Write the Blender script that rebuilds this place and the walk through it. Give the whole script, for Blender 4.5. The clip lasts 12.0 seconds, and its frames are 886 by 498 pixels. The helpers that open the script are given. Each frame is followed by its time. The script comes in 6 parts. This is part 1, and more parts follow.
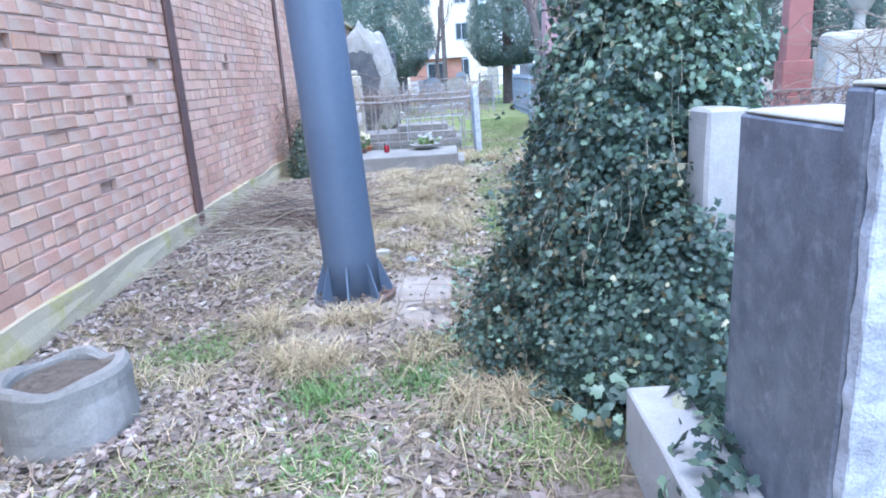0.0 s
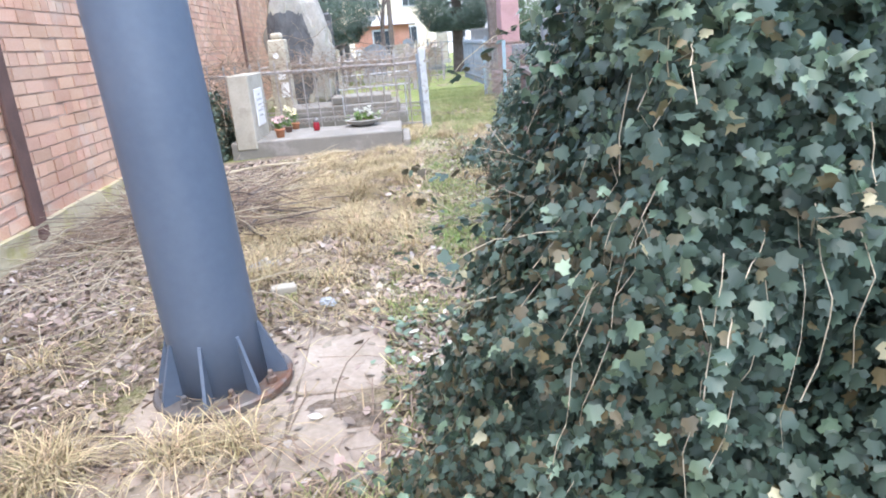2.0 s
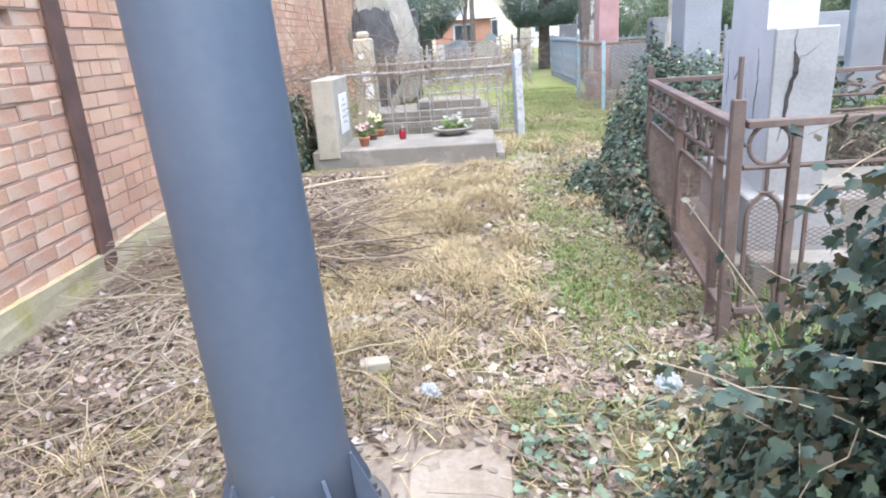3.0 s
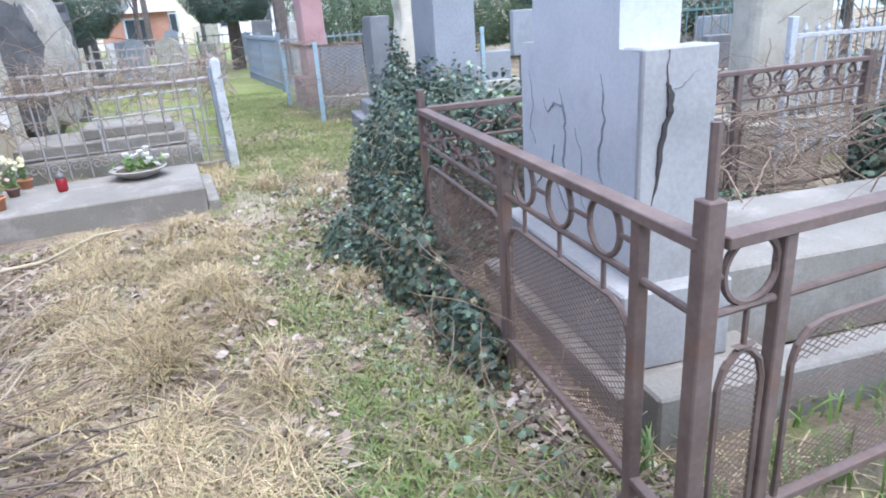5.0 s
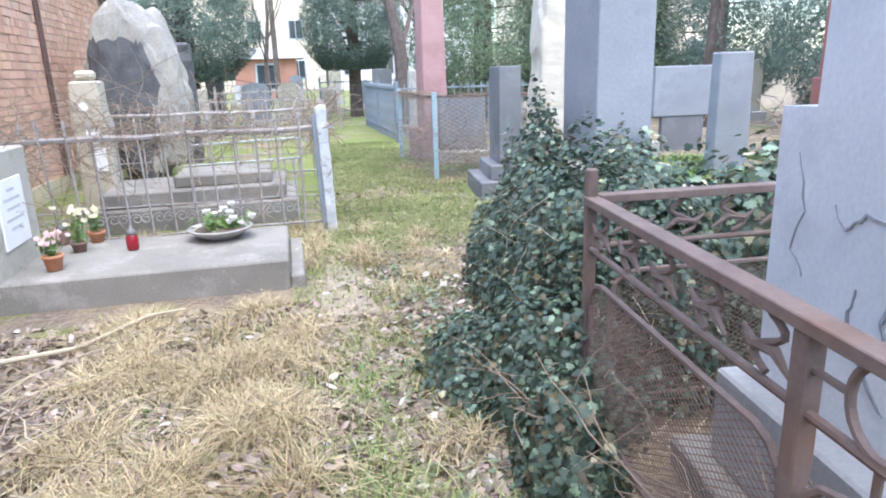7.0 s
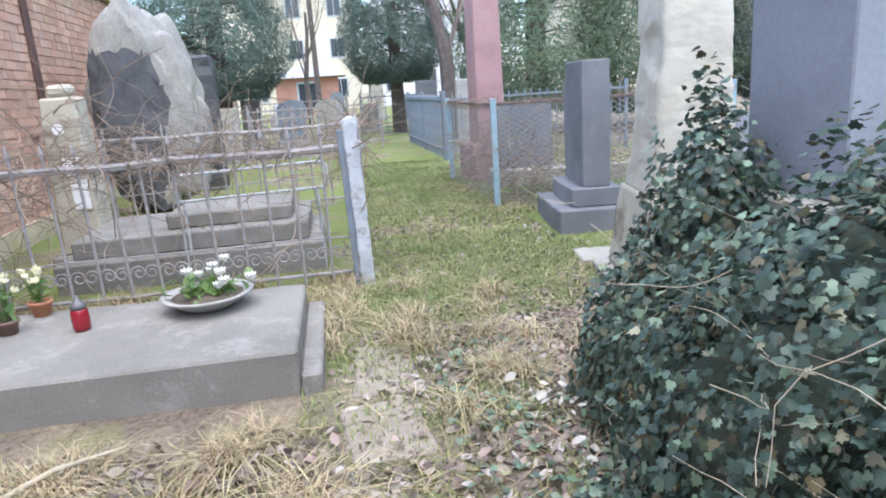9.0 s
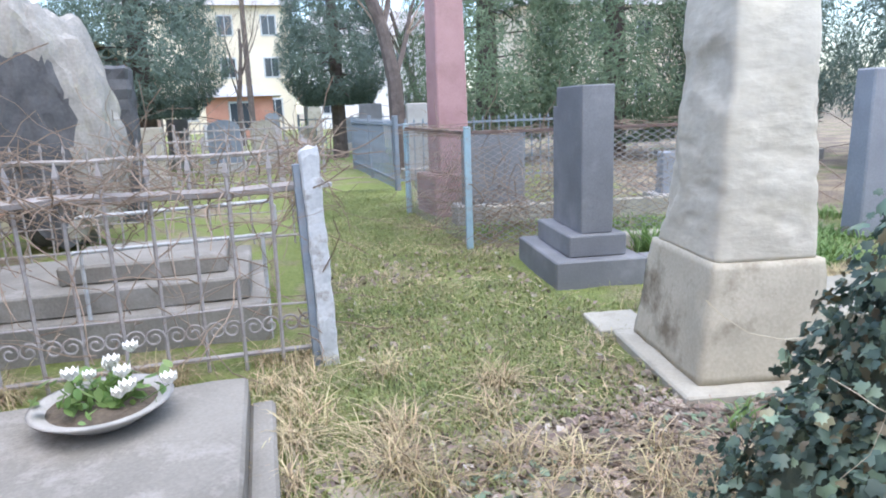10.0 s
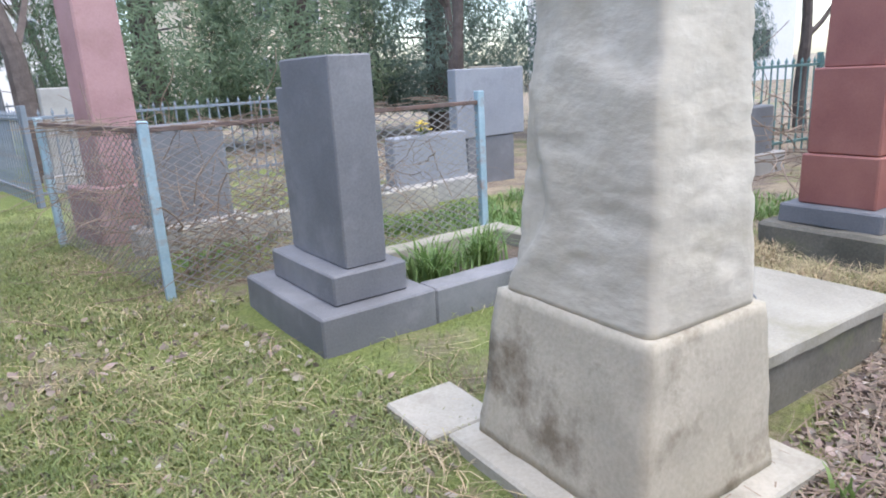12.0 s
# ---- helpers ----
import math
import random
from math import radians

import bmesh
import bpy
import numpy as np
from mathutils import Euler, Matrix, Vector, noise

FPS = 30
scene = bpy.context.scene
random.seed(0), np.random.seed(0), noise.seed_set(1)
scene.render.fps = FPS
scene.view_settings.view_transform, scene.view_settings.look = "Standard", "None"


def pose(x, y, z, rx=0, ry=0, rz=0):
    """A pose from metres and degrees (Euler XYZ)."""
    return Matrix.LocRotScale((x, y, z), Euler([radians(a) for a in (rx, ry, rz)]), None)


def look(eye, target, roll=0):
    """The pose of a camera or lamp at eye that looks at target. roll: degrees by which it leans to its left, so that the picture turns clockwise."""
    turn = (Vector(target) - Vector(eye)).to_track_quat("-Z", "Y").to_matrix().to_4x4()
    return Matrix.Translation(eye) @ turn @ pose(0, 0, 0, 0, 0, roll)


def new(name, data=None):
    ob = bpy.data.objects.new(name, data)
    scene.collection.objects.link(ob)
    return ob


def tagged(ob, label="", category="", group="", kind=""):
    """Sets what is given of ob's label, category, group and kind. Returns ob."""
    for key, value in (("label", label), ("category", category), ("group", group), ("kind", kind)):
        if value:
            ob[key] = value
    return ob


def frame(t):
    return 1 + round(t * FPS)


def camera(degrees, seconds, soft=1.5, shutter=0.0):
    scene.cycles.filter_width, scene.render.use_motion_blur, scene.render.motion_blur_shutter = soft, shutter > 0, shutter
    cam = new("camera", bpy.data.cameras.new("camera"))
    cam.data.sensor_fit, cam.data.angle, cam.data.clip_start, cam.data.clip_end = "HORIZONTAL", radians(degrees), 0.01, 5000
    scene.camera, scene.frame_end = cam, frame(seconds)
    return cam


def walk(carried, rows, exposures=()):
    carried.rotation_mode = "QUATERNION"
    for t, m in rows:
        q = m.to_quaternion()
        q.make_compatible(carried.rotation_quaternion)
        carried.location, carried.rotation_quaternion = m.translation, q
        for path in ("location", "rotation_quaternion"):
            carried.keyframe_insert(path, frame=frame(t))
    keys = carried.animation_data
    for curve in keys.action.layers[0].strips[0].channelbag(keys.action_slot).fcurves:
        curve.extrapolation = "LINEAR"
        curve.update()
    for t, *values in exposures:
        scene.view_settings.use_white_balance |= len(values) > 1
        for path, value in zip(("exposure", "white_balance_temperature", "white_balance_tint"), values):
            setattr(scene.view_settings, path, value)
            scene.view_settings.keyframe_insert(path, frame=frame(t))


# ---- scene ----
cam = camera(68.2, 12.0, soft=1.9)
PATH = [
    (0, (-0.068, -1.67, 1.361), (-0.115, 0.261, 0.841), -3.7),
    (0.5, (-0.024, -1.291, 1.333), (0.11, 0.63, 0.794), -7.0),
    (1, (0.072, -0.882, 1.32), (0.334, 1.043, 0.845), -3.4),
    (1.5, (0.046, -0.474, 1.29), (0.279, 1.415, 0.676), -2.7),
    (2, (0.032, -0.015, 1.226), (0.117, 1.887, 0.615), -4.3),
    (2.5, (-0.054, 0.370, 1.180), (-0.175, 2.291, 0.640), -2.2),
    (3, (-0.182, 0.752, 1.347), (-0.308, 2.651, 0.731), -3.9),
    (3.5, (-0.172, 1.308, 1.348), (0.013, 3.2, 0.725), -6.4),
    (5.5, (-0.154, 2.699, 1.466), (0.584, 4.416, 0.753), -2.6),
    (6, (-0.122, 2.996, 1.455), (0.581, 4.71, 0.701), 0.1),
    (6.5, (-0.035, 3.282, 1.424), (0.654, 4.977, 0.618), -1.4),
    (7, (0.077, 3.66, 1.4), (0.503, 5.54, 0.87), -1.9),
    (7.5, (0.136, 4.126, 1.362), (0.352, 6.041, 0.828), -2.2),
    (9.5, (0.265, 5.741, 1.273), (0.607, 7.659, 0.821), -4.6),
    (10, (0.152, 6.313, 1.291), (0.653, 8.203, 0.869), -2.2),
    (10.5, (0.212, 6.718, 1.256), (0.946, 8.52, 0.795), -1.9),
    (11, (0.342, 7.139, 1.309), (1.347, 8.78, 0.765), -4.9),
    (11.5, (0.426, 7.504, 1.269), (1.572, 9.064, 0.768), -2.7),
    (12, (0.543, 7.852, 1.295), (1.839, 9.285, 0.777), -3.2),
]
walk(cam, [(t, look(eye, target, roll)) for t, eye, target, roll in PATH],
     [(0.0, 2.28, 5250, 10), (1.0, 2.38, 5650, 10), (1.5, 2.40, 6000, 10), (2.5, 2.44, 6950, 12), (3.5, 2.28, 6700, 8),
      (5.5, 2.17, 6200, 10), (6.5, 2.22, 6300, 10), (7.0, 2.32, 6500, 10), (7.6, 2.11, 6500, 10), (9.5, 1.96, 6400, 10), (12.0, 1.85, 6700, 12)])

# ---- light ----
SUN_EL, SUN_AZ = 71.0, 168.0      # elevation, compass bearing measured from +y towards +x
world = bpy.data.worlds.new("sky")
scene.world = world
world.use_nodes = True
wn = world.node_tree.nodes
sky = wn.new("ShaderNodeTexSky")
sky.sky_type = "NISHITA"
sky.sun_disc = False
sky.sun_elevation, sky.sun_rotation = radians(SUN_EL), radians(SUN_AZ)
sky.air_density, sky.dust_density, sky.ozone_density = 1.0, 1.5, 2.0
wn["Background"].inputs[1].default_value = 0.15
world.node_tree.links.new(sky.outputs[0], wn["Background"].inputs[0])
sun = bpy.data.lights.new("sun", "SUN")
sun.energy, sun.angle, sun.color = 0.80, radians(90), (1.0, 0.96, 0.90)
sun_ob = new("sun", sun)
az, el = radians(SUN_AZ), radians(SUN_EL)
sun_dir = Vector((math.sin(az) * math.cos(el), math.cos(az) * math.cos(el), math.sin(el)))
sun_ob.matrix_world = look(sun_dir * 30, (0, 0, 0))


# ---- materials ----
def surface(name, a, b, scale=3.0, rough=0.85, metal=0.0, bump=0.25, fine=60.0, stain=None, stain_scale=1.2,
            stain_amount=0.5, jitter=0.0, source="none", coat=0.0, stretch=1.0):
    """Two colours mixed by large blotches and fine grain, with stains, relief and a change from piece to piece."""
    m = bpy.data.materials.new(name)
    m.use_nodes = True
    nt = m.node_tree
    n, link = nt.nodes, nt.links.new
    bs = n["Principled BSDF"]
    tc = n.new("ShaderNodeTexCoord")
    big = n.new("ShaderNodeTexNoise")
    big.inputs["Scale"].default_value, big.inputs["Detail"].default_value = scale, 6
    link(tc.outputs["Object"], big.inputs["Vector"])
    grain = n.new("ShaderNodeTexNoise")
    grain.inputs["Scale"].default_value, grain.inputs["Detail"].default_value = fine, 4
    squeeze = n.new("ShaderNodeMapping")
    squeeze.inputs["Scale"].default_value = (1, 1, stretch)
    link(tc.outputs["Object"], squeeze.inputs[0])
    link(squeeze.outputs[0], grain.inputs["Vector"])
    addn = n.new("ShaderNodeMath")
    addn.operation = "MULTIPLY_ADD"
    addn.inputs[1].default_value = 0.55
    link(grain.outputs["Fac"], addn.inputs[0])
    link(big.outputs["Fac"], addn.inputs[2])
    ramp = n.new("ShaderNodeMapRange")
    ramp.inputs[1].default_value, ramp.inputs[2].default_value = 0.52, 1.02
    link(addn.outputs[0], ramp.inputs[0])
    mix = n.new("ShaderNodeMix")
    mix.data_type = "RGBA"
    mix.inputs[6].default_value, mix.inputs[7].default_value = (*a, 1), (*b, 1)
    link(ramp.outputs[0], mix.inputs[0])
    col = mix.outputs[2]
    if stain:
        sn = n.new("ShaderNodeTexNoise")
        sn.inputs["Scale"].default_value, sn.inputs["Detail"].default_value = stain_scale, 8
        sn.inputs["Roughness"].default_value = 0.7
        link(tc.outputs["Object"], sn.inputs["Vector"])
        sr = n.new("ShaderNodeMapRange")
        sr.inputs[1].default_value, sr.inputs[2].default_value = 0.52, 0.66
        sr.inputs[4].default_value = stain_amount
        link(sn.outputs["Fac"], sr.inputs[0])
        sm = n.new("ShaderNodeMix")
        sm.data_type = "RGBA"
        sm.inputs[7].default_value = (*stain, 1)
        link(sr.outputs[0], sm.inputs[0])
        link(col, sm.inputs[6])
        col = sm.outputs[2]
    if jitter:
        if source == "object":
            rnd = n.new("ShaderNodeObjectInfo").outputs["Random"]
        else:
            rnd = n.new("ShaderNodeNewGeometry").outputs["Random Per Island"]
        jr = n.new("ShaderNodeMapRange")
        jr.inputs[3].default_value, jr.inputs[4].default_value = 1 - jitter, 1 + jitter
        link(rnd, jr.inputs[0])
        hsv = n.new("ShaderNodeHueSaturation")
        link(jr.outputs[0], hsv.inputs["Value"])
        hr = n.new("ShaderNodeMapRange")
        hr.inputs[3].default_value, hr.inputs[4].default_value = 0.5 - jitter * 0.05, 0.5 + jitter * 0.05
        wob = n.new("ShaderNodeMath")
        wob.operation = "FRACT"
        mul = n.new("ShaderNodeMath")
        mul.operation = "MULTIPLY"
        mul.inputs[1].default_value = 7.31
        link(rnd, mul.inputs[0])
        link(mul.outputs[0], wob.inputs[0])
        link(wob.outputs[0], hr.inputs[0])
        link(hr.outputs[0], hsv.inputs["Hue"])
        link(col, hsv.inputs["Color"])
        col = hsv.outputs[0]
    link(col, bs.inputs["Base Color"])
    rr = n.new("ShaderNodeMapRange")
    rr.inputs[3].default_value, rr.inputs[4].default_value = max(0.05, rough - 0.12), min(1.0, rough + 0.1)
    link(grain.outputs["Fac"], rr.inputs[0])
    link(rr.outputs[0], bs.inputs["Roughness"])
    bs.inputs["Metallic"].default_value = metal
    bs.inputs["Coat Weight"].default_value = coat
    if bump:
        bp = n.new("ShaderNodeBump")
        bp.inputs["Strength"].default_value, bp.inputs["Distance"].default_value = bump, 0.02
        hmix = n.new("ShaderNodeMath")
        hmix.operation = "MULTIPLY_ADD"
        hmix.inputs[1].default_value = 0.18 if stretch == 1.0 else 0.4
        link(grain.outputs["Fac"], hmix.inputs[0])
        link(big.outputs["Fac"], hmix.inputs[2])
        link(hmix.outputs[0], bp.inputs["Height"])
        link(bp.outputs[0], bs.inputs["Normal"])
    return m


def leafy(name, a, b, jitter=0.35, rough=0.5, thin=0.25, scale=2.0, spot=None, spot_share=0.0):
    """Foliage: colour changes from leaf to leaf and over the plant; light passes a little; a share of leaves has another colour."""
    m = surface(name, a, b, scale=scale, rough=rough, bump=0.0, fine=25, jitter=jitter, source="island")
    nt = m.node_tree
    n, link = nt.nodes, nt.links.new
    bs = n["Principled BSDF"]
    col = bs.inputs["Base Color"].links[0].from_socket
    if spot:
        rnd = n.new("ShaderNodeNewGeometry").outputs["Random Per Island"]
        gt = n.new("ShaderNodeMath")
        gt.operation = "LESS_THAN"
        gt.inputs[1].default_value = spot_share
        link(rnd, gt.inputs[0])
        sm = n.new("ShaderNodeMix")
        sm.data_type = "RGBA"
        sm.inputs[7].default_value = (*spot, 1)
        link(gt.outputs[0], sm.inputs[0])
        link(col, sm.inputs[6])
        col = sm.outputs[2]
        link(col, bs.inputs["Base Color"])
    tr = n.new("ShaderNodeBsdfTranslucent")
    link(col, tr.inputs[0])
    ms = n.new("ShaderNodeMixShader")
    ms.inputs[0].default_value = thin
    link(bs.outputs[0], ms.inputs[1])
    link(tr.outputs[0], ms.inputs[2])
    link(ms.outputs[0], n["Material Output"].inputs[0])
    return m


M_BRICK = surface("brick", (0.52, 0.275, 0.18), (0.64, 0.42, 0.30), scale=1.1, rough=0.92, bump=0.5, fine=70,
                  stain=(0.58, 0.47, 0.38), stain_scale=1.6, stain_amount=0.7, jitter=0.13, source="object")
M_BRICK_J = surface("brick_joined", (0.52, 0.275, 0.18), (0.64, 0.42, 0.30), scale=1.1, rough=0.92, bump=0.5, fine=70,
                    stain=(0.58, 0.47, 0.38), stain_scale=1.6, stain_amount=0.7, jitter=0.13, source="island")
# mortar colour darkened to paint shade into the recessed joints
M_MORTAR = surface("mortar_shade_tone", (0.36, 0.235, 0.175), (0.52, 0.37, 0.29), scale=3, rough=0.95, bump=0.6, fine=90)
M_PLINTH = surface("wall_plinth", (0.43, 0.37, 0.26), (0.56, 0.48, 0.31), scale=2.5, rough=0.95, bump=0.7, fine=50,
                   stain=(0.40, 0.36, 0.11), stain_scale=2.4, stain_amount=0.8)
M_STRIP = surface("dark_brown_strip", (0.10, 0.06, 0.05), (0.18, 0.10, 0.08), scale=4, rough=0.85, metal=0.2, bump=0.3)
M_POLE = surface("pole_paint", (0.085, 0.115, 0.165), (0.11, 0.145, 0.20), scale=1.5, rough=0.5, bump=0.05, fine=30,
                 stain=(0.13, 0.155, 0.20), stain_scale=2, stain_amount=0.35)
M_STEEL = surface("weathered_steel", (0.12, 0.12, 0.13), (0.24, 0.22, 0.2), scale=5, rough=0.6, metal=0.5, bump=0.2,
                  stain=(0.20, 0.08, 0.035), stain_scale=6, stain_amount=0.8)
M_RUST = surface("rusty_paint", (0.12, 0.088, 0.078), (0.22, 0.165, 0.145), scale=6, rough=0.75, metal=0.25, bump=0.25,
                 stain=(0.20, 0.11, 0.075), stain_scale=5, stain_amount=0.6)
M_MESH = surface("mesh_panel_paint", (0.15, 0.10, 0.08), (0.24, 0.17, 0.14), scale=5, rough=0.8, metal=0.2, bump=0.1)
M_CONCRETE = surface("concrete", (0.30, 0.29, 0.27), (0.43, 0.415, 0.39), scale=2.2, rough=0.92, bump=0.45, fine=90,
                     stain=(0.28, 0.27, 0.25), stain_scale=3, stain_amount=0.5)
M_LEDGER = surface("grave_concrete", (0.17, 0.16, 0.14), (0.28, 0.265, 0.235), scale=1.8, rough=0.92, bump=0.4, fine=80,
                   stain=(0.44, 0.41, 0.38), stain_scale=2.5, stain_amount=0.45)
M_PALE = surface("pale_stone", (0.33, 0.31, 0.255), (0.47, 0.44, 0.37), scale=3.5, rough=0.9, bump=0.35, fine=70,
                 stain=(0.24, 0.22, 0.17), stain_scale=4.5, stain_amount=0.5)
M_PLASTER = surface("cracked_render", (0.44, 0.465, 0.49), (0.59, 0.61, 0.63), scale=1.6, rough=0.9, bump=0.3, fine=60,
                    stain=(0.37, 0.39, 0.43), stain_scale=2.2, stain_amount=0.6)
# darker copy of the same render, offsetting sunlight on the pier and foot
M_PLASTER_E = surface("render_sun_toned", (0.26, 0.265, 0.27), (0.38, 0.38, 0.375), scale=2.6, rough=0.92, bump=0.4, fine=60,
                      stain=(0.24, 0.235, 0.225), stain_scale=3, stain_amount=0.6)
M_CRACK = surface("open_crack", (0.03, 0.03, 0.03), (0.07, 0.06, 0.06), scale=9, rough=1.0, bump=0.4)
M_HAIR = surface("hairline_crack", (0.17, 0.18, 0.20), (0.28, 0.29, 0.31), scale=9, rough=1.0, bump=0.2)
M_GRANITE = surface("dark_polished_granite", (0.080, 0.085, 0.105), (0.20, 0.21, 0.235), scale=9, rough=0.42, bump=0.15, fine=120,
                    stain=(0.27, 0.28, 0.30), stain_scale=16.0, stain_amount=0.6)
M_GRANITE_R = surface("rough_granite", (0.26, 0.27, 0.29), (0.52, 0.53, 0.55), scale=12, rough=0.9, bump=0.9, fine=150)
M_DARKSTONE = surface("dark_grey_stone", (0.125, 0.13, 0.14), (0.215, 0.22, 0.23), scale=2, rough=0.75, bump=0.2, fine=90,
                      stain=(0.32, 0.32, 0.33), stain_scale=1.6, stain_amount=0.45)
M_LIMESTONE = surface("hewn_limestone", (0.46, 0.42, 0.335), (0.59, 0.55, 0.46), scale=5.5, rough=0.92, bump=0.35, fine=22, stretch=2.0,
                      stain=(0.36, 0.325, 0.235), stain_scale=3.2, stain_amount=0.40)
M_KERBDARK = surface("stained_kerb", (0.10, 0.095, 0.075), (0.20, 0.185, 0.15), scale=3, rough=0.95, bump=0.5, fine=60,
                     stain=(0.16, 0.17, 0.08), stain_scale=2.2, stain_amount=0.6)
M_LIMEBASE = surface("limestone_base", (0.37, 0.335, 0.255), (0.54, 0.49, 0.39), scale=1.6, rough=0.92, bump=0.35, fine=60,
                     stain=(0.175, 0.14, 0.095), stain_scale=2.1, stain_amount=0.9)
M_REDSTONE = surface("red_granite", (0.25, 0.09, 0.075), (0.36, 0.15, 0.12), scale=3, rough=0.6, bump=0.15, fine=120)
M_PINK = surface("pink_paint", (0.34, 0.19, 0.19), (0.44, 0.27, 0.26), scale=2.5, rough=0.85, bump=0.2,
                 stain=(0.30, 0.18, 0.16), stain_scale=2, stain_amount=0.5)
M_ROCK = surface("boulder_rock", (0.22, 0.21, 0.19), (0.40, 0.38, 0.345), scale=1.6, rough=0.95, bump=0.9, fine=35,
                 stain=(0.40, 0.38, 0.25), stain_scale=1.7, stain_amount=0.5)
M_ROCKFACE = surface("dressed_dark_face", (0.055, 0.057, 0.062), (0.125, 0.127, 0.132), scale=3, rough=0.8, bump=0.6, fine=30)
M_BLUE = surface("faded_blue_paint", (0.24, 0.37, 0.43), (0.36, 0.49, 0.54), scale=5, rough=0.7, bump=0.2,
                 stain=(0.30, 0.20, 0.15), stain_scale=6, stain_amount=0.7)
M_BLUEGREY = surface("blue_grey_paint", (0.15, 0.185, 0.225), (0.24, 0.28, 0.32), scale=5, rough=0.75, bump=0.2,
                     stain=(0.26, 0.20, 0.17), stain_scale=6, stain_amount=0.5)
M_WHITEPOST = surface("flaking_white_paint", (0.38, 0.40, 0.42), (0.58, 0.60, 0.61), scale=9, rough=0.8, bump=0.4,
                      stain=(0.22, 0.19, 0.17), stain_scale=9, stain_amount=0.95)
M_GREYRAIL = surface("grey_rail_paint", (0.25, 0.235, 0.23), (0.40, 0.37, 0.355), scale=6, rough=0.8, bump=0.2,
                     stain=(0.22, 0.15, 0.12), stain_scale=7, stain_amount=0.7)
M_GREEN = surface("green_fence_paint", (0.10, 0.20, 0.19), (0.17, 0.28, 0.26), scale=4, rough=0.7, bump=0.1)
M_WIRE = surface("chain_wire", (0.22, 0.22, 0.22), (0.38, 0.37, 0.35), scale=8, rough=0.7, metal=0.3, bump=0.0)
M_TWIG = surface("dead_twig", (0.17, 0.125, 0.09), (0.34, 0.26, 0.20), scale=8, rough=0.95, bump=0.3)
M_VINE = surface("pale_vine_stem", (0.38, 0.32, 0.23), (0.52, 0.46, 0.34), scale=8, rough=0.9, bump=0.2)
M_BARK = surface("bark", (0.07, 0.055, 0.05), (0.15, 0.12, 0.105), scale=6, rough=0.95, bump=0.9, fine=40)
# dark colour painted as the shade deep between ivy leaves
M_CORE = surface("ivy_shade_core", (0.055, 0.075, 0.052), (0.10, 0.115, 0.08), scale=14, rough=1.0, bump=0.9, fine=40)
M_IVY = leafy("ivy_leaf", (0.055, 0.092, 0.070), (0.085, 0.128, 0.096), jitter=0.32, rough=0.5, thin=0.2, spot=(0.17, 0.14, 0.07), spot_share=0.035)
M_IVY_B = leafy("browned_ivy_leaf", (0.09, 0.085, 0.05), (0.16, 0.14, 0.085), jitter=0.4, rough=0.6, thin=0.15)
# paler copy of the ivy leaf colour, painted as sunlight on foliage
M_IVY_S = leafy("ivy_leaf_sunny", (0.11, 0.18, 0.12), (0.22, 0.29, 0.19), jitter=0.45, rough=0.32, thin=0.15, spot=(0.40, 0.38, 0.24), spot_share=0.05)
M_THUJA = leafy("conifer_scale_leaf", (0.125, 0.175, 0.14), (0.175, 0.235, 0.19), jitter=0.25, rough=0.8, thin=0.4)
M_THUJA_L = leafy("thuja_light", (0.135, 0.195, 0.12), (0.20, 0.265, 0.16), jitter=0.25, rough=0.8, thin=0.4)
M_GRASS = leafy("green_grass", (0.15, 0.20, 0.06), (0.33, 0.36, 0.15), jitter=0.4, rough=0.6, thin=0.3, scale=1.2)
M_STRAW = leafy("dry_grass", (0.28, 0.22, 0.115), (0.55, 0.46, 0.295), jitter=0.55, rough=0.8, thin=0.2, scale=1.5)
M_LITTER = leafy("fallen_leaf", (0.165, 0.125, 0.10), (0.36, 0.30, 0.255), jitter=0.6, rough=0.85, thin=0.05, spot=(0.52, 0.47, 0.43), spot_share=0.06)
M_SPROUT = leafy("bulb_leaf", (0.11, 0.20, 0.06), (0.22, 0.33, 0.10), jitter=0.25, rough=0.45, thin=0.3)
M_PETAL = surface("white_petal", (0.74, 0.73, 0.68), (0.84, 0.83, 0.78), scale=20, rough=0.6, bump=0.0)
M_PETAL_Y = surface("cream_petal", (0.76, 0.70, 0.45), (0.84, 0.80, 0.62), scale=20, rough=0.6, bump=0.0)
M_PETAL_P = surface("pink_petal", (0.78, 0.50, 0.50), (0.86, 0.68, 0.66), scale=20, rough=0.6, bump=0.0)
M_YELLOW = surface("yellow_petal", (0.70, 0.52, 0.06), (0.80, 0.64, 0.12), scale=20, rough=0.6, bump=0.0)
M_TERRA = surface("terracotta", (0.42, 0.17, 0.09), (0.54, 0.25, 0.14), scale=9, rough=0.8, bump=0.2)
M_BROWNPOT = surface("brown_pot", (0.16, 0.09, 0.07), (0.24, 0.15, 0.12), scale=9, rough=0.6, bump=0.1)
M_SOIL = surface("soil", (0.07, 0.055, 0.04), (0.15, 0.12, 0.09), scale=20, rough=1.0, bump=1.0)
M_PLAQUE = surface("white_marble_plaque", (0.74, 0.73, 0.71), (0.82, 0.81, 0.79), scale=6, rough=0.4, bump=0.02)
M_INK = surface("worn_lettering", (0.42, 0.42, 0.42), (0.52, 0.52, 0.52), scale=30, rough=0.7, bump=0.0)
M_BAG = surface("crumpled_plastic", (0.24, 0.27, 0.29), (0.40, 0.43, 0.45), scale=15, rough=0.35, bump=0.2)
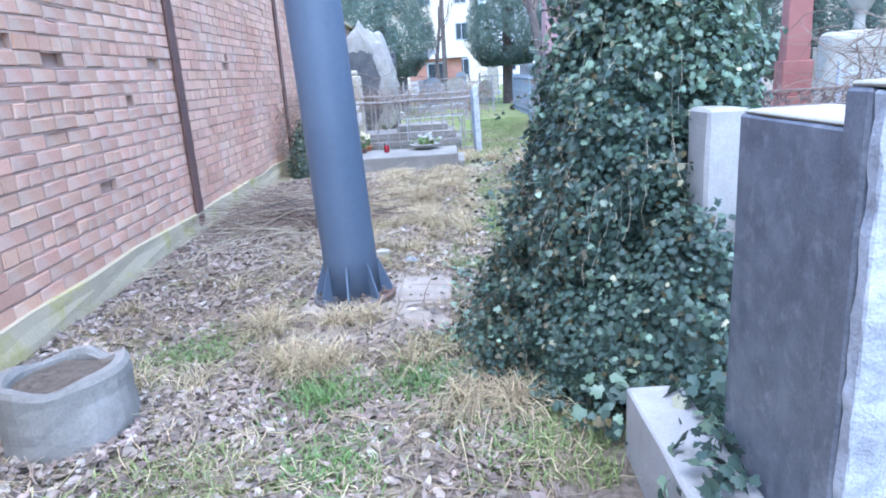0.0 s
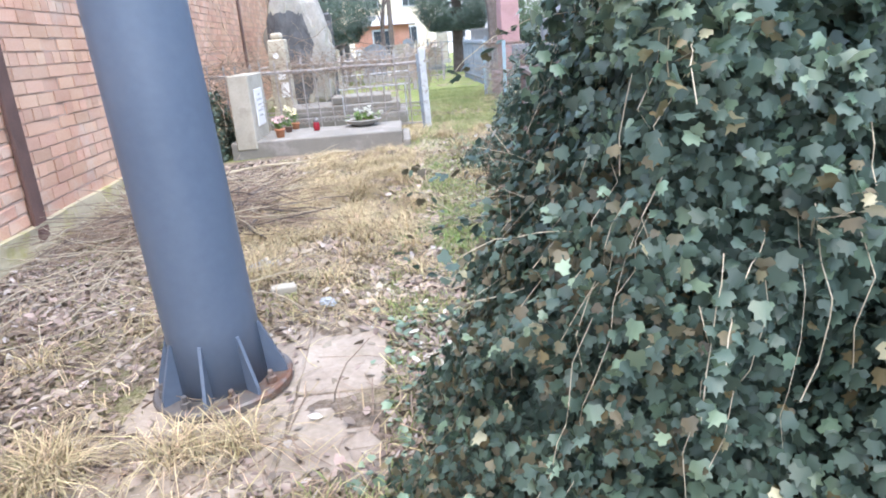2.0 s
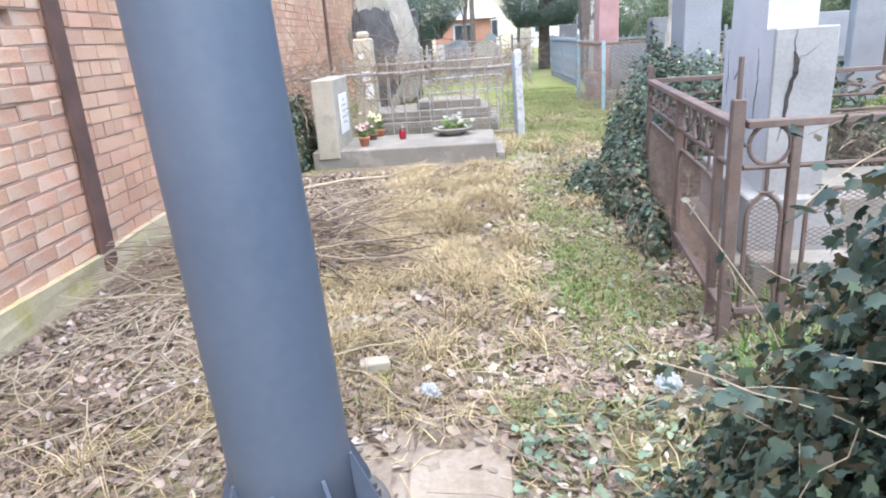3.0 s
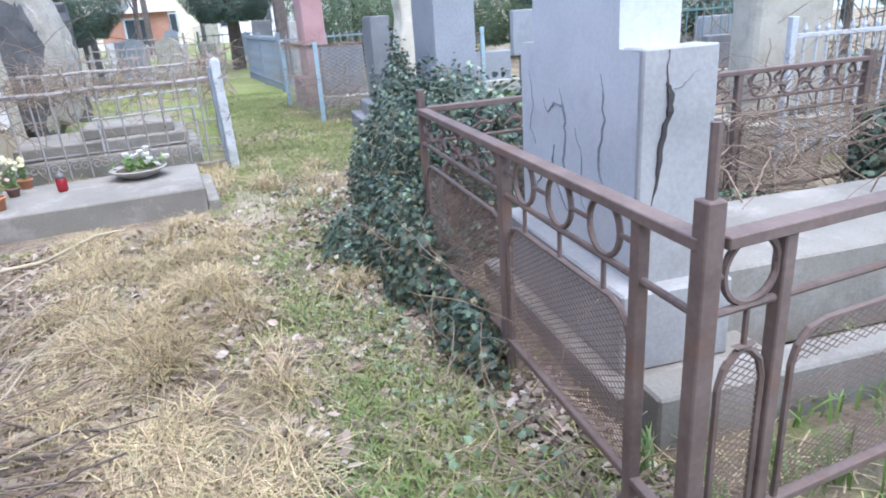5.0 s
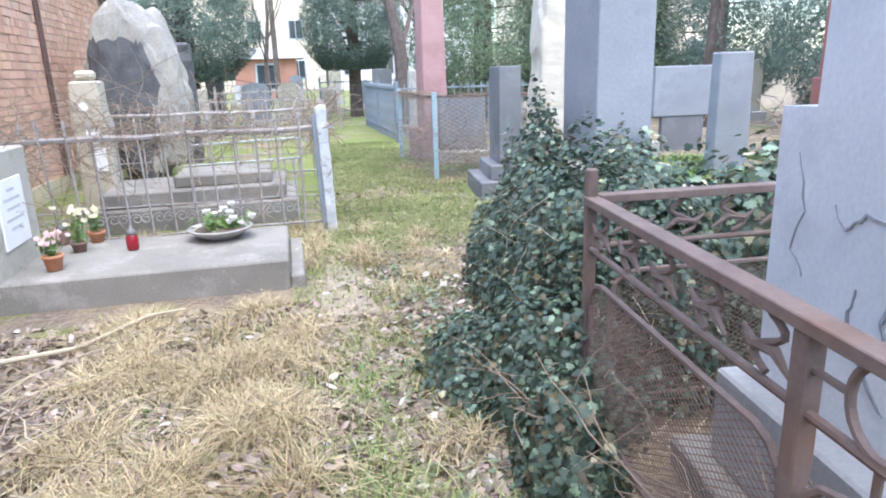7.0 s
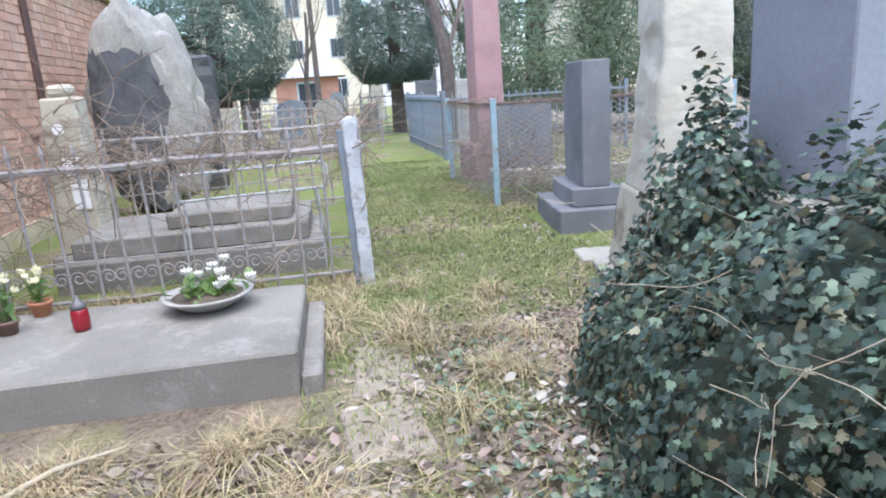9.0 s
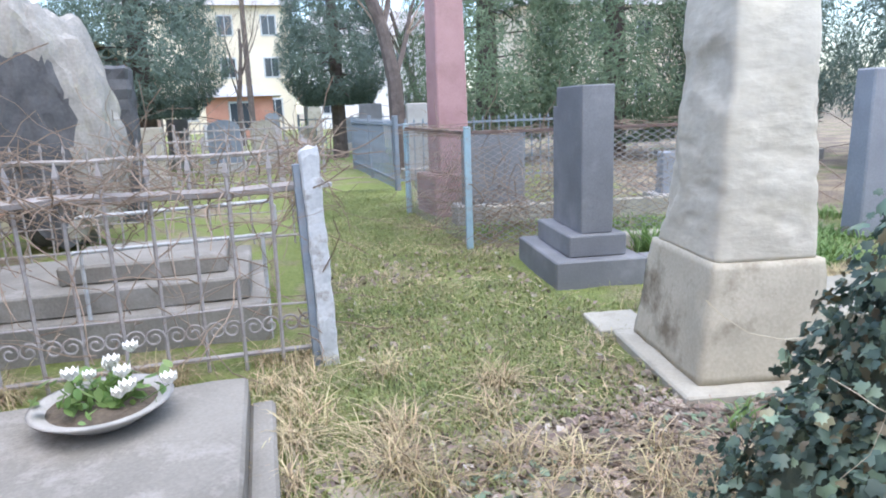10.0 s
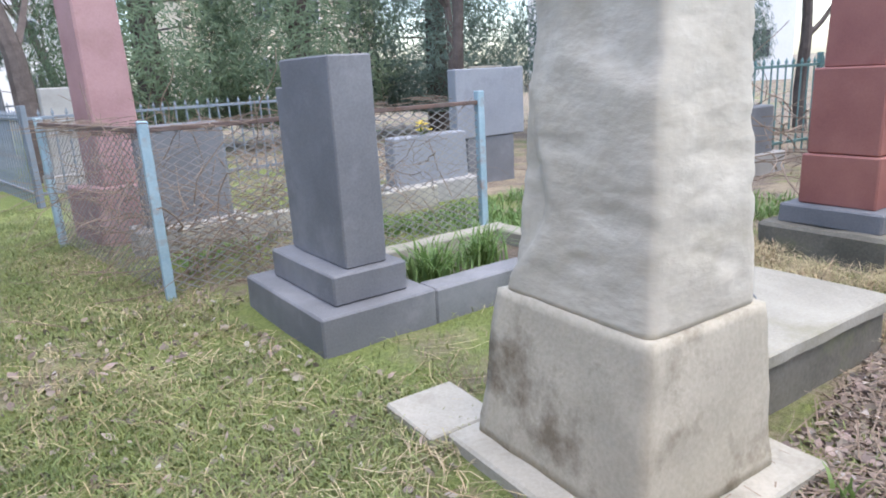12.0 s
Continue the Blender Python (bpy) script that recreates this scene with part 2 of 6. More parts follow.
M_COVER = surface("mossy_concrete", (0.265, 0.25, 0.205), (0.39, 0.37, 0.31), scale=2.4, rough=0.93, bump=0.5, fine=80,
                  stain=(0.22, 0.21, 0.13), stain_scale=2.8, stain_amount=0.55)
M_EARTHSLAB = surface("earthy_slab", (0.24, 0.195, 0.155), (0.40, 0.345, 0.285), scale=4, rough=0.97, bump=0.6, fine=50,
                      stain=(0.20, 0.17, 0.12), stain_scale=5, stain_amount=0.6)
M_SCRAP = surface("bleached_leaf", (0.42, 0.39, 0.33), (0.60, 0.57, 0.50), scale=20, rough=0.8, bump=0.0)
M_BLUESTONE = surface("blue_grey_render", (0.22, 0.235, 0.26), (0.32, 0.335, 0.36), scale=1.8, rough=0.85, bump=0.2, fine=60,
                      stain=(0.18, 0.19, 0.21), stain_scale=2.0, stain_amount=0.5)
M_YELLOWHOUSE = surface("ochre_render", (0.62, 0.53, 0.40), (0.74, 0.65, 0.52), scale=0.4, rough=0.9, bump=0.1, fine=10)
M_WHITEHOUSE = surface("white_render", (0.66, 0.65, 0.63), (0.78, 0.77, 0.75), scale=0.4, rough=0.9, bump=0.1, fine=10)
M_REDHOUSE = surface("red_brick_far", (0.38, 0.17, 0.12), (0.52, 0.27, 0.2), scale=1.5, rough=0.9, bump=0.2, fine=20)
M_ROOF = surface("grey_sheet_roof", (0.30, 0.29, 0.28), (0.42, 0.40, 0.38), scale=0.8, rough=0.7, bump=0.1, fine=8)
M_GLASS = bpy.data.materials.new("window_glass")
M_GLASS.use_nodes = True
M_GLASS.node_tree.nodes["Principled BSDF"].inputs["Base Color"].default_value = (0.05, 0.06, 0.07, 1)
M_GLASS.node_tree.nodes["Principled BSDF"].inputs["Roughness"].default_value = 0.08
M_REDGLASS = bpy.data.materials.new("red_candle_glass")
M_REDGLASS.use_nodes = True
M_REDGLASS.node_tree.nodes["Principled BSDF"].inputs["Base Color"].default_value = (0.27, 0.015, 0.025, 1)
M_REDGLASS.node_tree.nodes["Principled BSDF"].inputs["Roughness"].default_value = 0.15


# ---- mesh helpers ----
def obj(name, bm, material, m=None, smooth=False):
    me = bpy.data.meshes.new(name)
    bm.normal_update()
    bm.to_mesh(me)
    bm.free()
    if smooth:
        me.polygons.foreach_set("use_smooth", [True] * len(me.polygons))
    for mt in (material if isinstance(material, (list, tuple)) else [material]):
        me.materials.append(mt)
    ob = new(name, me)
    if m is not None:
        ob.matrix_world = m
    return ob


def part(name, bm, material, parent, label="", smooth=False):
    ob = obj(name, bm, material, None, smooth)
    ob.parent = parent
    if label:
        ob["label"] = label
    return ob


def thing(name, m, label, category, group="", kind=""):
    ob = new(name)
    ob.empty_display_size = 0.1
    ob.matrix_world = m
    return tagged(ob, label, category, group, kind)


def add_box(bm, x0, x1, y0, y1, z0, z1, bevel=0.0, taper=0.0, seg=1):
    """A box; taper draws the top in by so many metres on every side."""
    v = [bm.verts.new(p) for p in (
        (x0, y0, z0), (x1, y0, z0), (x1, y1, z0), (x0, y1, z0),
        (x0 + taper, y0 + taper, z1), (x1 - taper, y0 + taper, z1), (x1 - taper, y1 - taper, z1), (x0 + taper, y1 - taper, z1))]
    fs = [bm.faces.new([v[i] for i in q]) for q in ((3, 2, 1, 0), (4, 5, 6, 7), (0, 1, 5, 4), (1, 2, 6, 5), (2, 3, 7, 6), (3, 0, 4, 7))]
    if bevel:
        es = list({e for f in fs for e in f.edges})
        bmesh.ops.bevel(bm, geom=es, offset=bevel, segments=seg, affect="EDGES", profile=0.5)
    return bm


def box(x0, x1, y0, y1, z0, z1, bevel=0.0, taper=0.0, seg=1):
    return add_box(bmesh.new(), x0, x1, y0, y1, z0, z1, bevel, taper, seg)


def worn(bm, cell=0.09, amount=0.008, scale=5.0, seed=0.0):
    """Cuts a mesh finer and roughens it, so that stone edges are uneven."""
    for _ in range(5):
        es = [e for e in bm.edges if e.calc_length() > cell * 1.5]
        if not es:
            break
        bmesh.ops.subdivide_edges(bm, edges=es, cuts=1, use_grid_fill=True)
    bmesh.ops.triangulate(bm, faces=[f for f in bm.faces if len(f.verts) > 4])
    bm.normal_update()
    for v in bm.verts:
        p = v.co * scale + Vector((seed, seed * 1.7, seed * 0.3))
        v.co += v.normal * (noise.noise(p) + 0.5 * noise.noise(p * 2.7)) * amount
    return bm


def add_tube(bm, pts, r, sides=6, closed=False):
    """A round bar along points; r may be a list."""
    pts = [Vector(p) for p in pts]
    n = len(pts)
    rs = r if isinstance(r, (list, tuple)) else [r] * n
    rings = []
    prev = None
    for i, p in enumerate(pts):
        if closed:
            d = pts[(i + 1) % n] - pts[i - 1]
        else:
            d = pts[min(i + 1, n - 1)] - pts[max(i - 1, 0)]
        d.normalize()
        if prev is None:
            u = d.orthogonal().normalized()
        else:
            u = prev - d * prev.dot(d)
            u = u.normalized() if u.length > 1e-6 else d.orthogonal().normalized()
        prev = u
        w = d.cross(u)
        rings.append([bm.verts.new(p + (u * math.cos(a) + w * math.sin(a)) * rs[i]) for a in [2 * math.pi * k / sides for k in range(sides)]])
    m = n if closed else n - 1
    for i in range(m):
        a, b = rings[i], rings[(i + 1) % n]
        for k in range(sides):
            bm.faces.new((a[k], a[(k + 1) % sides], b[(k + 1) % sides], b[k]))
    if not closed:
        bm.faces.new(rings[0][::-1])
        bm.faces.new(rings[-1])
    return bm


def tube(pts, r, sides=6, closed=False):
    return add_tube(bmesh.new(), pts, r, sides, closed)


def lathe(profile, sides=20, cap=True):
    """A turned body from (radius, height) pairs."""
    bm = bmesh.new()
    rings = [[bm.verts.new((r * math.cos(2 * math.pi * k / sides), r * math.sin(2 * math.pi * k / sides), z)) for k in range(sides)] for r, z in profile]
    for a, b in zip(rings, rings[1:]):
        for k in range(sides):
            bm.faces.new((a[k], a[(k + 1) % sides], b[(k + 1) % sides], b[k]))
    if cap:
        bm.faces.new(rings[0][::-1])
        bm.faces.new(rings[-1])
    return bm


def soup(name, verts, faces_per, material, smooth=True):
    """One mesh object from arrays: verts (n, k, 3), with the same face pattern over each piece of k corners."""
    n, k, _ = verts.shape
    me = bpy.data.meshes.new(name)
    loops, sizes = [], []
    base = (np.arange(n) * k)[:, None]
    idx = np.concatenate([base + np.array(f)[None, :] for f in faces_per], axis=1)
    per = [len(f) for f in faces_per]
    me.vertices.add(n * k)
    me.vertices.foreach_set("co", verts.astype(np.float32).ravel())
    me.loops.add(idx.size)
    me.loops.foreach_set("vertex_index", idx.astype(np.int32).ravel())
    sizes = np.tile(per, n)
    me.polygons.add(len(sizes))
    me.polygons.foreach_set("loop_start", np.concatenate([[0], np.cumsum(sizes)[:-1]]).astype(np.int32))
    me.update(calc_edges=True)
    me.validate()
    me.polygons.foreach_set("use_smooth", [smooth] * len(me.polygons))
    me.materials.append(material)
    return new(name, me)


rng = np.random.default_rng(7)


def relief(x, y):
    """Height of the ground."""
    return 0.025 * noise.noise((x * 0.9, y * 0.9, 3.1)) + 0.012 * noise.noise((x * 3.1, y * 3.1, 7.7))


def frames_from(normals, spin):
    """Right and forward vectors across given normals, turned by spin."""
    ref = np.where(np.abs(normals[:, 2:3]) < 0.9, [[0, 0, 1.0]], [[1.0, 0, 0]])
    a = np.cross(normals, ref)
    a /= np.linalg.norm(a, axis=1, keepdims=True)
    b = np.cross(normals, a)
    c, s = np.cos(spin)[:, None], np.sin(spin)[:, None]
    return a * c + b * s, -a * s + b * c


IVY_SHAPE = np.array([(0, -0.42), (0.30, -0.50), (0.52, -0.16), (0.30, 0.02), (0.36, 0.30), (0.10, 0.28), (0, 0.62),
                      (-0.10, 0.28), (-0.36, 0.30), (-0.30, 0.02), (-0.52, -0.16), (-0.30, -0.50)])


def ivy_leaves(name, points, normals, size, material, tilt=0.5):
    n = len(points)
    nn = normals + rng.normal(0, tilt, (n, 3)) + np.array([0, 0, 0.25])
    nn /= np.linalg.norm(nn, axis=1, keepdims=True)
    # the tip hangs down
    down = np.array([[0, 0, -1.0]]) + rng.normal(0, 0.45, (n, 3))
    f = down - nn * np.sum(down * nn, axis=1, keepdims=True)
    f /= np.linalg.norm(f, axis=1, keepdims=True)
    r = np.cross(f, nn)
    s = (size * rng.uniform(0.55, 1.3, n))[:, None, None]
    sh = IVY_SHAPE[None]
    fold = -0.22 * np.abs(sh[..., 0:1])
    v = points[:, None, :] + s * (sh[..., 0:1] * r[:, None, :] + sh[..., 1:2] * f[:, None, :] + fold * nn[:, None, :])
    return soup(name, v, [(0, 1, 2, 3, 4, 5, 6), (0, 6, 7, 8, 9, 10, 11)], material)


def blades(name, pts, height, width, lean, material, droop=0.6):
    """Grass blades of three joints that bend over."""
    n = len(pts)
    ang = rng.uniform(0, 2 * np.pi, n)
    d = np.stack([np.cos(ang), np.sin(ang), np.zeros(n)], 1)
    side = np.stack([-np.sin(ang), np.cos(ang), np.zeros(n)], 1)
    twist = rng.uniform(-0.6, 0.6, n)[:, None]
    side = side * np.cos(twist) + d * np.sin(twist)
    h = (height * rng.uniform(0.5, 1.3, n))[:, None]
    ln = (lean * rng.uniform(0.2, 1.3, n))[:, None]
    w = (width * rng.uniform(0.6, 1.3, n))[:, None]
    up = np.array([[0, 0, 1.0]])
    p0 = pts
    p1 = pts + h * (0.45 * up + 0.25 * ln * d)
    p2 = pts + h * ((0.8 - 0.15 * droop * ln) * up + 0.75 * ln * d)
    p3 = pts + h * ((1.0 - 0.55 * droop * ln) * up + 1.35 * ln * d)
    v = np.stack([p0 - side * w, p0 + side * w, p1 - side * w, p1 + side * w, p2 - side * w * 0.7, p2 + side * w * 0.7, p3], 1)
    return soup(name, v, [(0, 1, 3, 2), (2, 3, 5, 4), (4, 5, 6)], material)


def litter(name, pts, size, material, flat=0.45):
    """Dead leaves that lie about, each folded along its rib and curled."""
    n = len(pts)
    nn = np.array([[0, 0, 1.0]]) + rng.normal(0, flat, (n, 3))
    nn /= np.linalg.norm(nn, axis=1, keepdims=True)
    r, f = frames_from(nn, rng.uniform(0, 6.28, n))
    s = (size * rng.uniform(0.4, 1.3, n))[:, None, None]
    sh = np.array([(0, -0.5), (0.28, -0.18), (0.26, 0.2), (0, 0.55), (-0.26, 0.2), (-0.28, -0.18)])[None]
    curl = rng.uniform(0.1, 0.5, n)[:, None, None]
    v = pts[:, None, :] + s * (sh[..., 0:1] * r[:, None, :] + sh[..., 1:2] * f[:, None, :] + (curl * np.abs(sh[..., 0:1]) + 0.25 * sh[..., 1:2] ** 2) * nn[:, None, :])
    return soup(name, v, [(0, 1, 2, 3), (0, 3, 4, 5)], material)


# ---- ground ----
def ground_material():
    m = bpy.data.materials.new("trodden_earth")
    m.use_nodes = True
    nt = m.node_tree
    n, link = nt.nodes, nt.links.new
    bs = n["Principled BSDF"]
    tc = n.new("ShaderNodeTexCoord")

    def nz(scale, detail=6, rough=0.6):
        k = n.new("ShaderNodeTexNoise")
        k.inputs["Scale"].default_value, k.inputs["Detail"].default_value, k.inputs["Roughness"].default_value = scale, detail, rough
        link(tc.outputs["Object"], k.inputs["Vector"])
        return k.outputs["Fac"]

    def mixed(a, b, fac, lo, hi):
        r = n.new("ShaderNodeMapRange")
        r.inputs[1].default_value, r.inputs[2].default_value = lo, hi
        link(fac, r.inputs[0])
        k = n.new("ShaderNodeMix")
        k.data_type = "RGBA"
        link(r.outputs[0], k.inputs[0])
        for s, c in ((6, a), (7, b)):
            if isinstance(c, tuple):
                k.inputs[s].default_value = (*c, 1)
            else:
                link(c, k.inputs[s])
        return k.outputs[2]

    earth = mixed((0.12, 0.09, 0.065), (0.29, 0.235, 0.185), nz(30, 8, 0.75), 0.38, 0.62)
    straw = mixed((0.22, 0.17, 0.10), (0.44, 0.37, 0.27), nz(55, 6, 0.8), 0.38, 0.62)
    moss = mixed((0.11, 0.15, 0.035), (0.25, 0.29, 0.09), nz(45, 6, 0.8), 0.38, 0.62)
    c = mixed(earth, straw, nz(1.6, 7, 0.7), 0.45, 0.58)
    # the trodden way and the lawn beyond it are greener
    sep = n.new("ShaderNodeSeparateXYZ")
    link(tc.outputs["Object"], sep.inputs[0])
    lawn = n.new("ShaderNodeMapRange")
    lawn.inputs[1].default_value, lawn.inputs[2].default_value = 7.5, 9.5
    lawn.inputs[3].default_value, lawn.inputs[4].default_value = 0.0, 0.16
    link(sep.outputs["Y"], lawn.inputs[0])
    g = n.new("ShaderNodeMath")
    link(nz(1.1, 7, 0.65), g.inputs[0])
    link(lawn.outputs[0], g.inputs[1])
    # leaf litter again among the graves east of the lawn
    east = n.new("ShaderNodeMapRange")
    east.inputs[1].default_value, east.inputs[2].default_value = 4.5, 6.5
    east.inputs[3].default_value, east.inputs[4].default_value = 0.0, 0.17
    link(sep.outputs["X"], east.inputs[0])
    ge = n.new("ShaderNodeMath")
    ge.operation = "SUBTRACT"
    link(g.outputs[0], ge.inputs[0])
    link(east.outputs[0], ge.inputs[1])
    c = mixed(c, moss, ge.outputs[0], 0.53, 0.66)
    link(c, bs.inputs["Base Color"])
    bs.inputs["Roughness"].default_value = 0.97
    bp = n.new("ShaderNodeBump")
    bp.inputs["Strength"].default_value, bp.inputs["Distance"].default_value = 0.8, 0.03
    link(nz(38, 8, 0.75), bp.inputs["Height"])
    link(bp.outputs[0], bs.inputs["Normal"])
    return m


def axis(lo, hi, step, far):
    near = np.arange(lo, hi + 1e-6, step)
    out, d, p = [], step, hi
    while p < far:
        d *= 1.35
        p += d
        out.append(p)
    back, d, p = [], step, lo
    while p > -far:
        d *= 1.35
        p -= d
        back.append(p)
    return np.array(back[::-1] + list(near) + out)


def build_ground():
    xs, ys = axis(-3.2, 6.5, 0.09, 900), axis(-2.5, 17.0, 0.09, 900)
    me = bpy.data.meshes.new("ground")
    verts = [(x, y, relief(x, y)) for y in ys for x in xs]
    w = len(xs)
    faces = [(j * w + i, j * w + i + 1, (j + 1) * w + i + 1, (j + 1) * w + i) for j in range(len(ys) - 1) for i in range(w - 1)]
    me.from_pydata(verts, [], faces)
    me.polygons.foreach_set("use_smooth", [True] * len(me.polygons))
    me.materials.append(ground_material())
    return tagged(new("ground", me), "trodden earth with dry leaves, straw and patches of green grass", "ground", kind="structure")


build_ground()

# ---- brick boundary wall ----
def footing():
    """The wall's foot: a rendered ledge with a crumbled upper edge."""
    bm = worn(box(-0.049, 0.040, WALL_S, 15.6, -0.1, 0.20), 0.10, 0.020, 3)
    for v in bm.verts:
        if v.co.z > 0.12:
            v.co.z += 0.05 * noise.noise((0, v.co.y * 1.7, 1.0)) + 0.03 * noise.noise((0, v.co.y * 6, 4.0))
            v.co.x -= 0.03 * max(0.0, noise.noise((5.0, v.co.y * 2.4, 0))) if v.co.x > 0 else 0.0
    return bm


WALL = pose(-2.50, 1.7, 0, 0, 0, 2.0)
WALL_H, WALL_S, WALL_N = 2.92, -6.0, 34.0
wall = obj("wall_west", box(-0.30, -0.05, WALL_S, WALL_N, -0.1, WALL_H), M_MORTAR, WALL)
tagged(wall, "weathered red brick boundary wall with joints toned dark as shade", "wall", kind="structure")
part("plinth", footing(), M_PLINTH, wall, "concrete footing with yellow moss")
cop = box(-0.36, 0.07, WALL_S, WALL_N, WALL_H, WALL_H + 0.09, 0.008)
part("coping", cop, M_PLINTH, wall)
# dark brown strips laid over the brickwork in place of vertical grooves
STRIPS = (-1.35, 2.92, 7.55, 11.7, 16.0, 20.3, 24.6)
for sy in STRIPS:
    part("wall_strip", box(0.006, 0.034, sy - 0.08, sy + 0.08, 0.05, WALL_H - 0.002, 0.006), M_STRIP, wall, "dark rust-brown upright strip on the wall")

# ---- the steel pole ----
pole = thing("steel_pole", pose(-0.745, 2.30, 0.004, 0, -2.3, 0), "slate-blue painted steel pole bolted to a round base plate", "pole")
part("shaft", lathe([(0.172, 0.0), (0.168, 0.3), (0.160, 2.5), (0.145, 7.5)], 40), M_POLE, pole, smooth=True)
part("base_plate", lathe([(0.255, 0.0), (0.262, 0.006), (0.262, 0.030), (0.255, 0.036)], 40), M_STEEL, pole, "rusty steel base plate")
for k in range(8):
    a = 2 * math.pi * k / 8
    bm = bmesh.new()
    q = [(0.16, 0.036), (0.245, 0.036), (0.245, 0.065), (0.176, 0.25), (0.16, 0.25)]
    lo = [bm.verts.new((x, -0.006, z)) for x, z in q]
    hi = [bm.verts.new((x, 0.006, z)) for x, z in q]
    bm.faces.new(lo)
    bm.faces.new(hi[::-1])
    for i in range(5):
        bm.faces.new((lo[i], hi[i], hi[(i + 1) % 5], lo[(i + 1) % 5]))
    bmesh.ops.rotate(bm, verts=bm.verts, cent=(0, 0, 0), matrix=Matrix.Rotation(a, 3, "Z"))
    part("gusset", bm, M_POLE, pole)
    b = a + math.pi / 8
    bm = lathe([(0.020, 0.036), (0.020, 0.060), (0.011, 0.062), (0.011, 0.082), (0.008, 0.086)], 6)
    bmesh.ops.translate(bm, verts=bm.verts, vec=(0.218 * math.cos(b), 0.218 * math.sin(b), 0))
    part("bolt", bm, M_STEEL, pole, "rusty bolt and nut")
pad = thing("concrete_pad", pose(0, 0, 0), "cracked earthy concrete pad at the foot of the pole", "concrete pad")
for x0, x1, y0, y1, z in ((-1.05, -0.462, 1.62, 2.85, 0.008), (-0.455, -0.10, 1.62, 2.17, 0.004), (-0.455, -0.12, 2.178, 2.85, 0.010)):
    part("piece", worn(box(x0, x1, y0, y1, -0.12, z, 0.008), 0.07, 0.013, 5, x1), M_EARTHSLAB, pad)

# ---- concrete ring ----
ring = thing("concrete_ring", pose(-1.735, 0.80, 0, 0, 0, 40), "weathered concrete well ring with a broken rim, filled with soil", "concrete ring")
bm = lathe([(0.262, -0.08), (0.258, 0.12), (0.250, 0.265), (0.240, 0.285), (0.205, 0.285), (0.192, 0.26), (0.188, 0.17)], 28, cap=False)
worn(bm, 0.04, 0.014, 6, 2.0)
for v in bm.verts:
    if v.co.z > 0.2:
        v.co.z -= 0.07 * max(0.0, noise.noise((v.co.x * 5, v.co.y * 5, 2.0)) + 0.1) * (v.co.z - 0.2) / 0.08
part("wall", bm, M_LEDGER, ring)
part("soil", worn(lathe([(0.20, 0.15), (0.195, 0.235), (0.12, 0.25), (0.01, 0.255)], 16), 0.05, 0.02, 12), M_SOIL, ring)

# ---- stele and dark granite headstone by the ivy ----
stele = obj("concrete_stele", worn(box(-0.075, 0.085, -0.08, 0.08, -0.1, 1.175, 0.012), 0.04, 0.007, 6), M_CONCRETE, pose(0.915, 0.80, 0, 0, 0, 6))
tagged(stele, "plain light grey concrete stele half buried in ivy", "headstone")
dark = thing("granite_headstone", pose(0.68, -0.2, 0), "dark polished granite headstone with a rough-hewn edge", "headstone")
part("slab", worn(box(0.0, 0.24, -0.25, 0.26, 0.0, 1.21, 0.006), 0.12, 0.002, 5), M_GRANITE, dark)
# added pale plate: light falling on the granite's top, put into colour
part("lit_top_face", box(0.006, 0.234, -0.244, 0.254, 1.212, 1.222, 0.004), M_PALE, dark, "thin plate coloured pale as the lit upper face")
part("pier", worn(box(-0.035, 0.30, -0.325, -0.252, 0.0, 1.29, 0.006), 0.1, 0.002, 5), M_GRANITE, dark)
part("hewn_side", worn(box(-0.03, 0.30, -0.365, -0.327, 0.0, 1.285, 0.004), 0.04, 0.008, 30), M_GRANITE_R, dark, "rough sparkling granite face")
# the pier's lit top, painted pale in the same way
part("lit_pier_top", box(-0.03, 0.295, -0.36, -0.257, 1.292, 1.302, 0.004), M_PALE, dark)
kerb = obj("grave_kerb", worn(box(-0.09, 0.10, -0.9, 0.47, -0.05, 0.27, 0.008), 0.1, 0.006, 5), M_CONCRETE, pose(0.575, -0.07, 0))
tagged(kerb, "concrete grave kerb overgrown by ivy", "grave kerb")

# ---- grave with the pale headstone ----
ledger = obj("grave_slab", worn(box(-2.06, 0.0, 8.0, 9.06, -0.12, 0.205, 0.012), 0.12, 0.006, 4), M_LEDGER)
tagged(ledger, "raised grey concrete grave slab with pots on it", "grave slab")
kb = obj("kerb_block", worn(box(0.004, 0.10, 7.98, 9.02, -0.1, 0.10, 0.012), 0.12, 0.006, 4, 3.0), M_LEDGER)
tagged(kb, "low concrete kerb beside the grave slab", "kerb")
hs = thing("headstone", pose(-1.86, 8.40, 0.205), "pale concrete headstone with a white plaque", "headstone")
part("slab", worn(box(-0.12, 0.12, -0.42, 0.42, -0.09, 0.78, 0.012), 0.12, 0.004, 4), M_PALE, hs)
part("plaque", box(0.121, 0.135, -0.20, 0.22, 0.16, 0.60, 0.003), M_PLAQUE, hs, "white marble plaque with worn lettering")
for i, (z, w) in enumerate(((0.53, 0.12), (0.47, 0.26), (0.41, 0.22), (0.34, 0.28), (0.28, 0.18))):
    part("lettering", box(0.1352, 0.1372, 0.01 - w / 2, 0.01 + w / 2, z - 0.010, z + 0.010), M_INK, hs)

# ---- ivy-covered rendered monument inside the iron fence ----
mon = thing("rendered_monument", pose(1.50, 4.74, 0, 0, 0, -7.5), "tall grey rendered monument with deep cracks on a stepped base", "monument")
bm = bmesh.new()
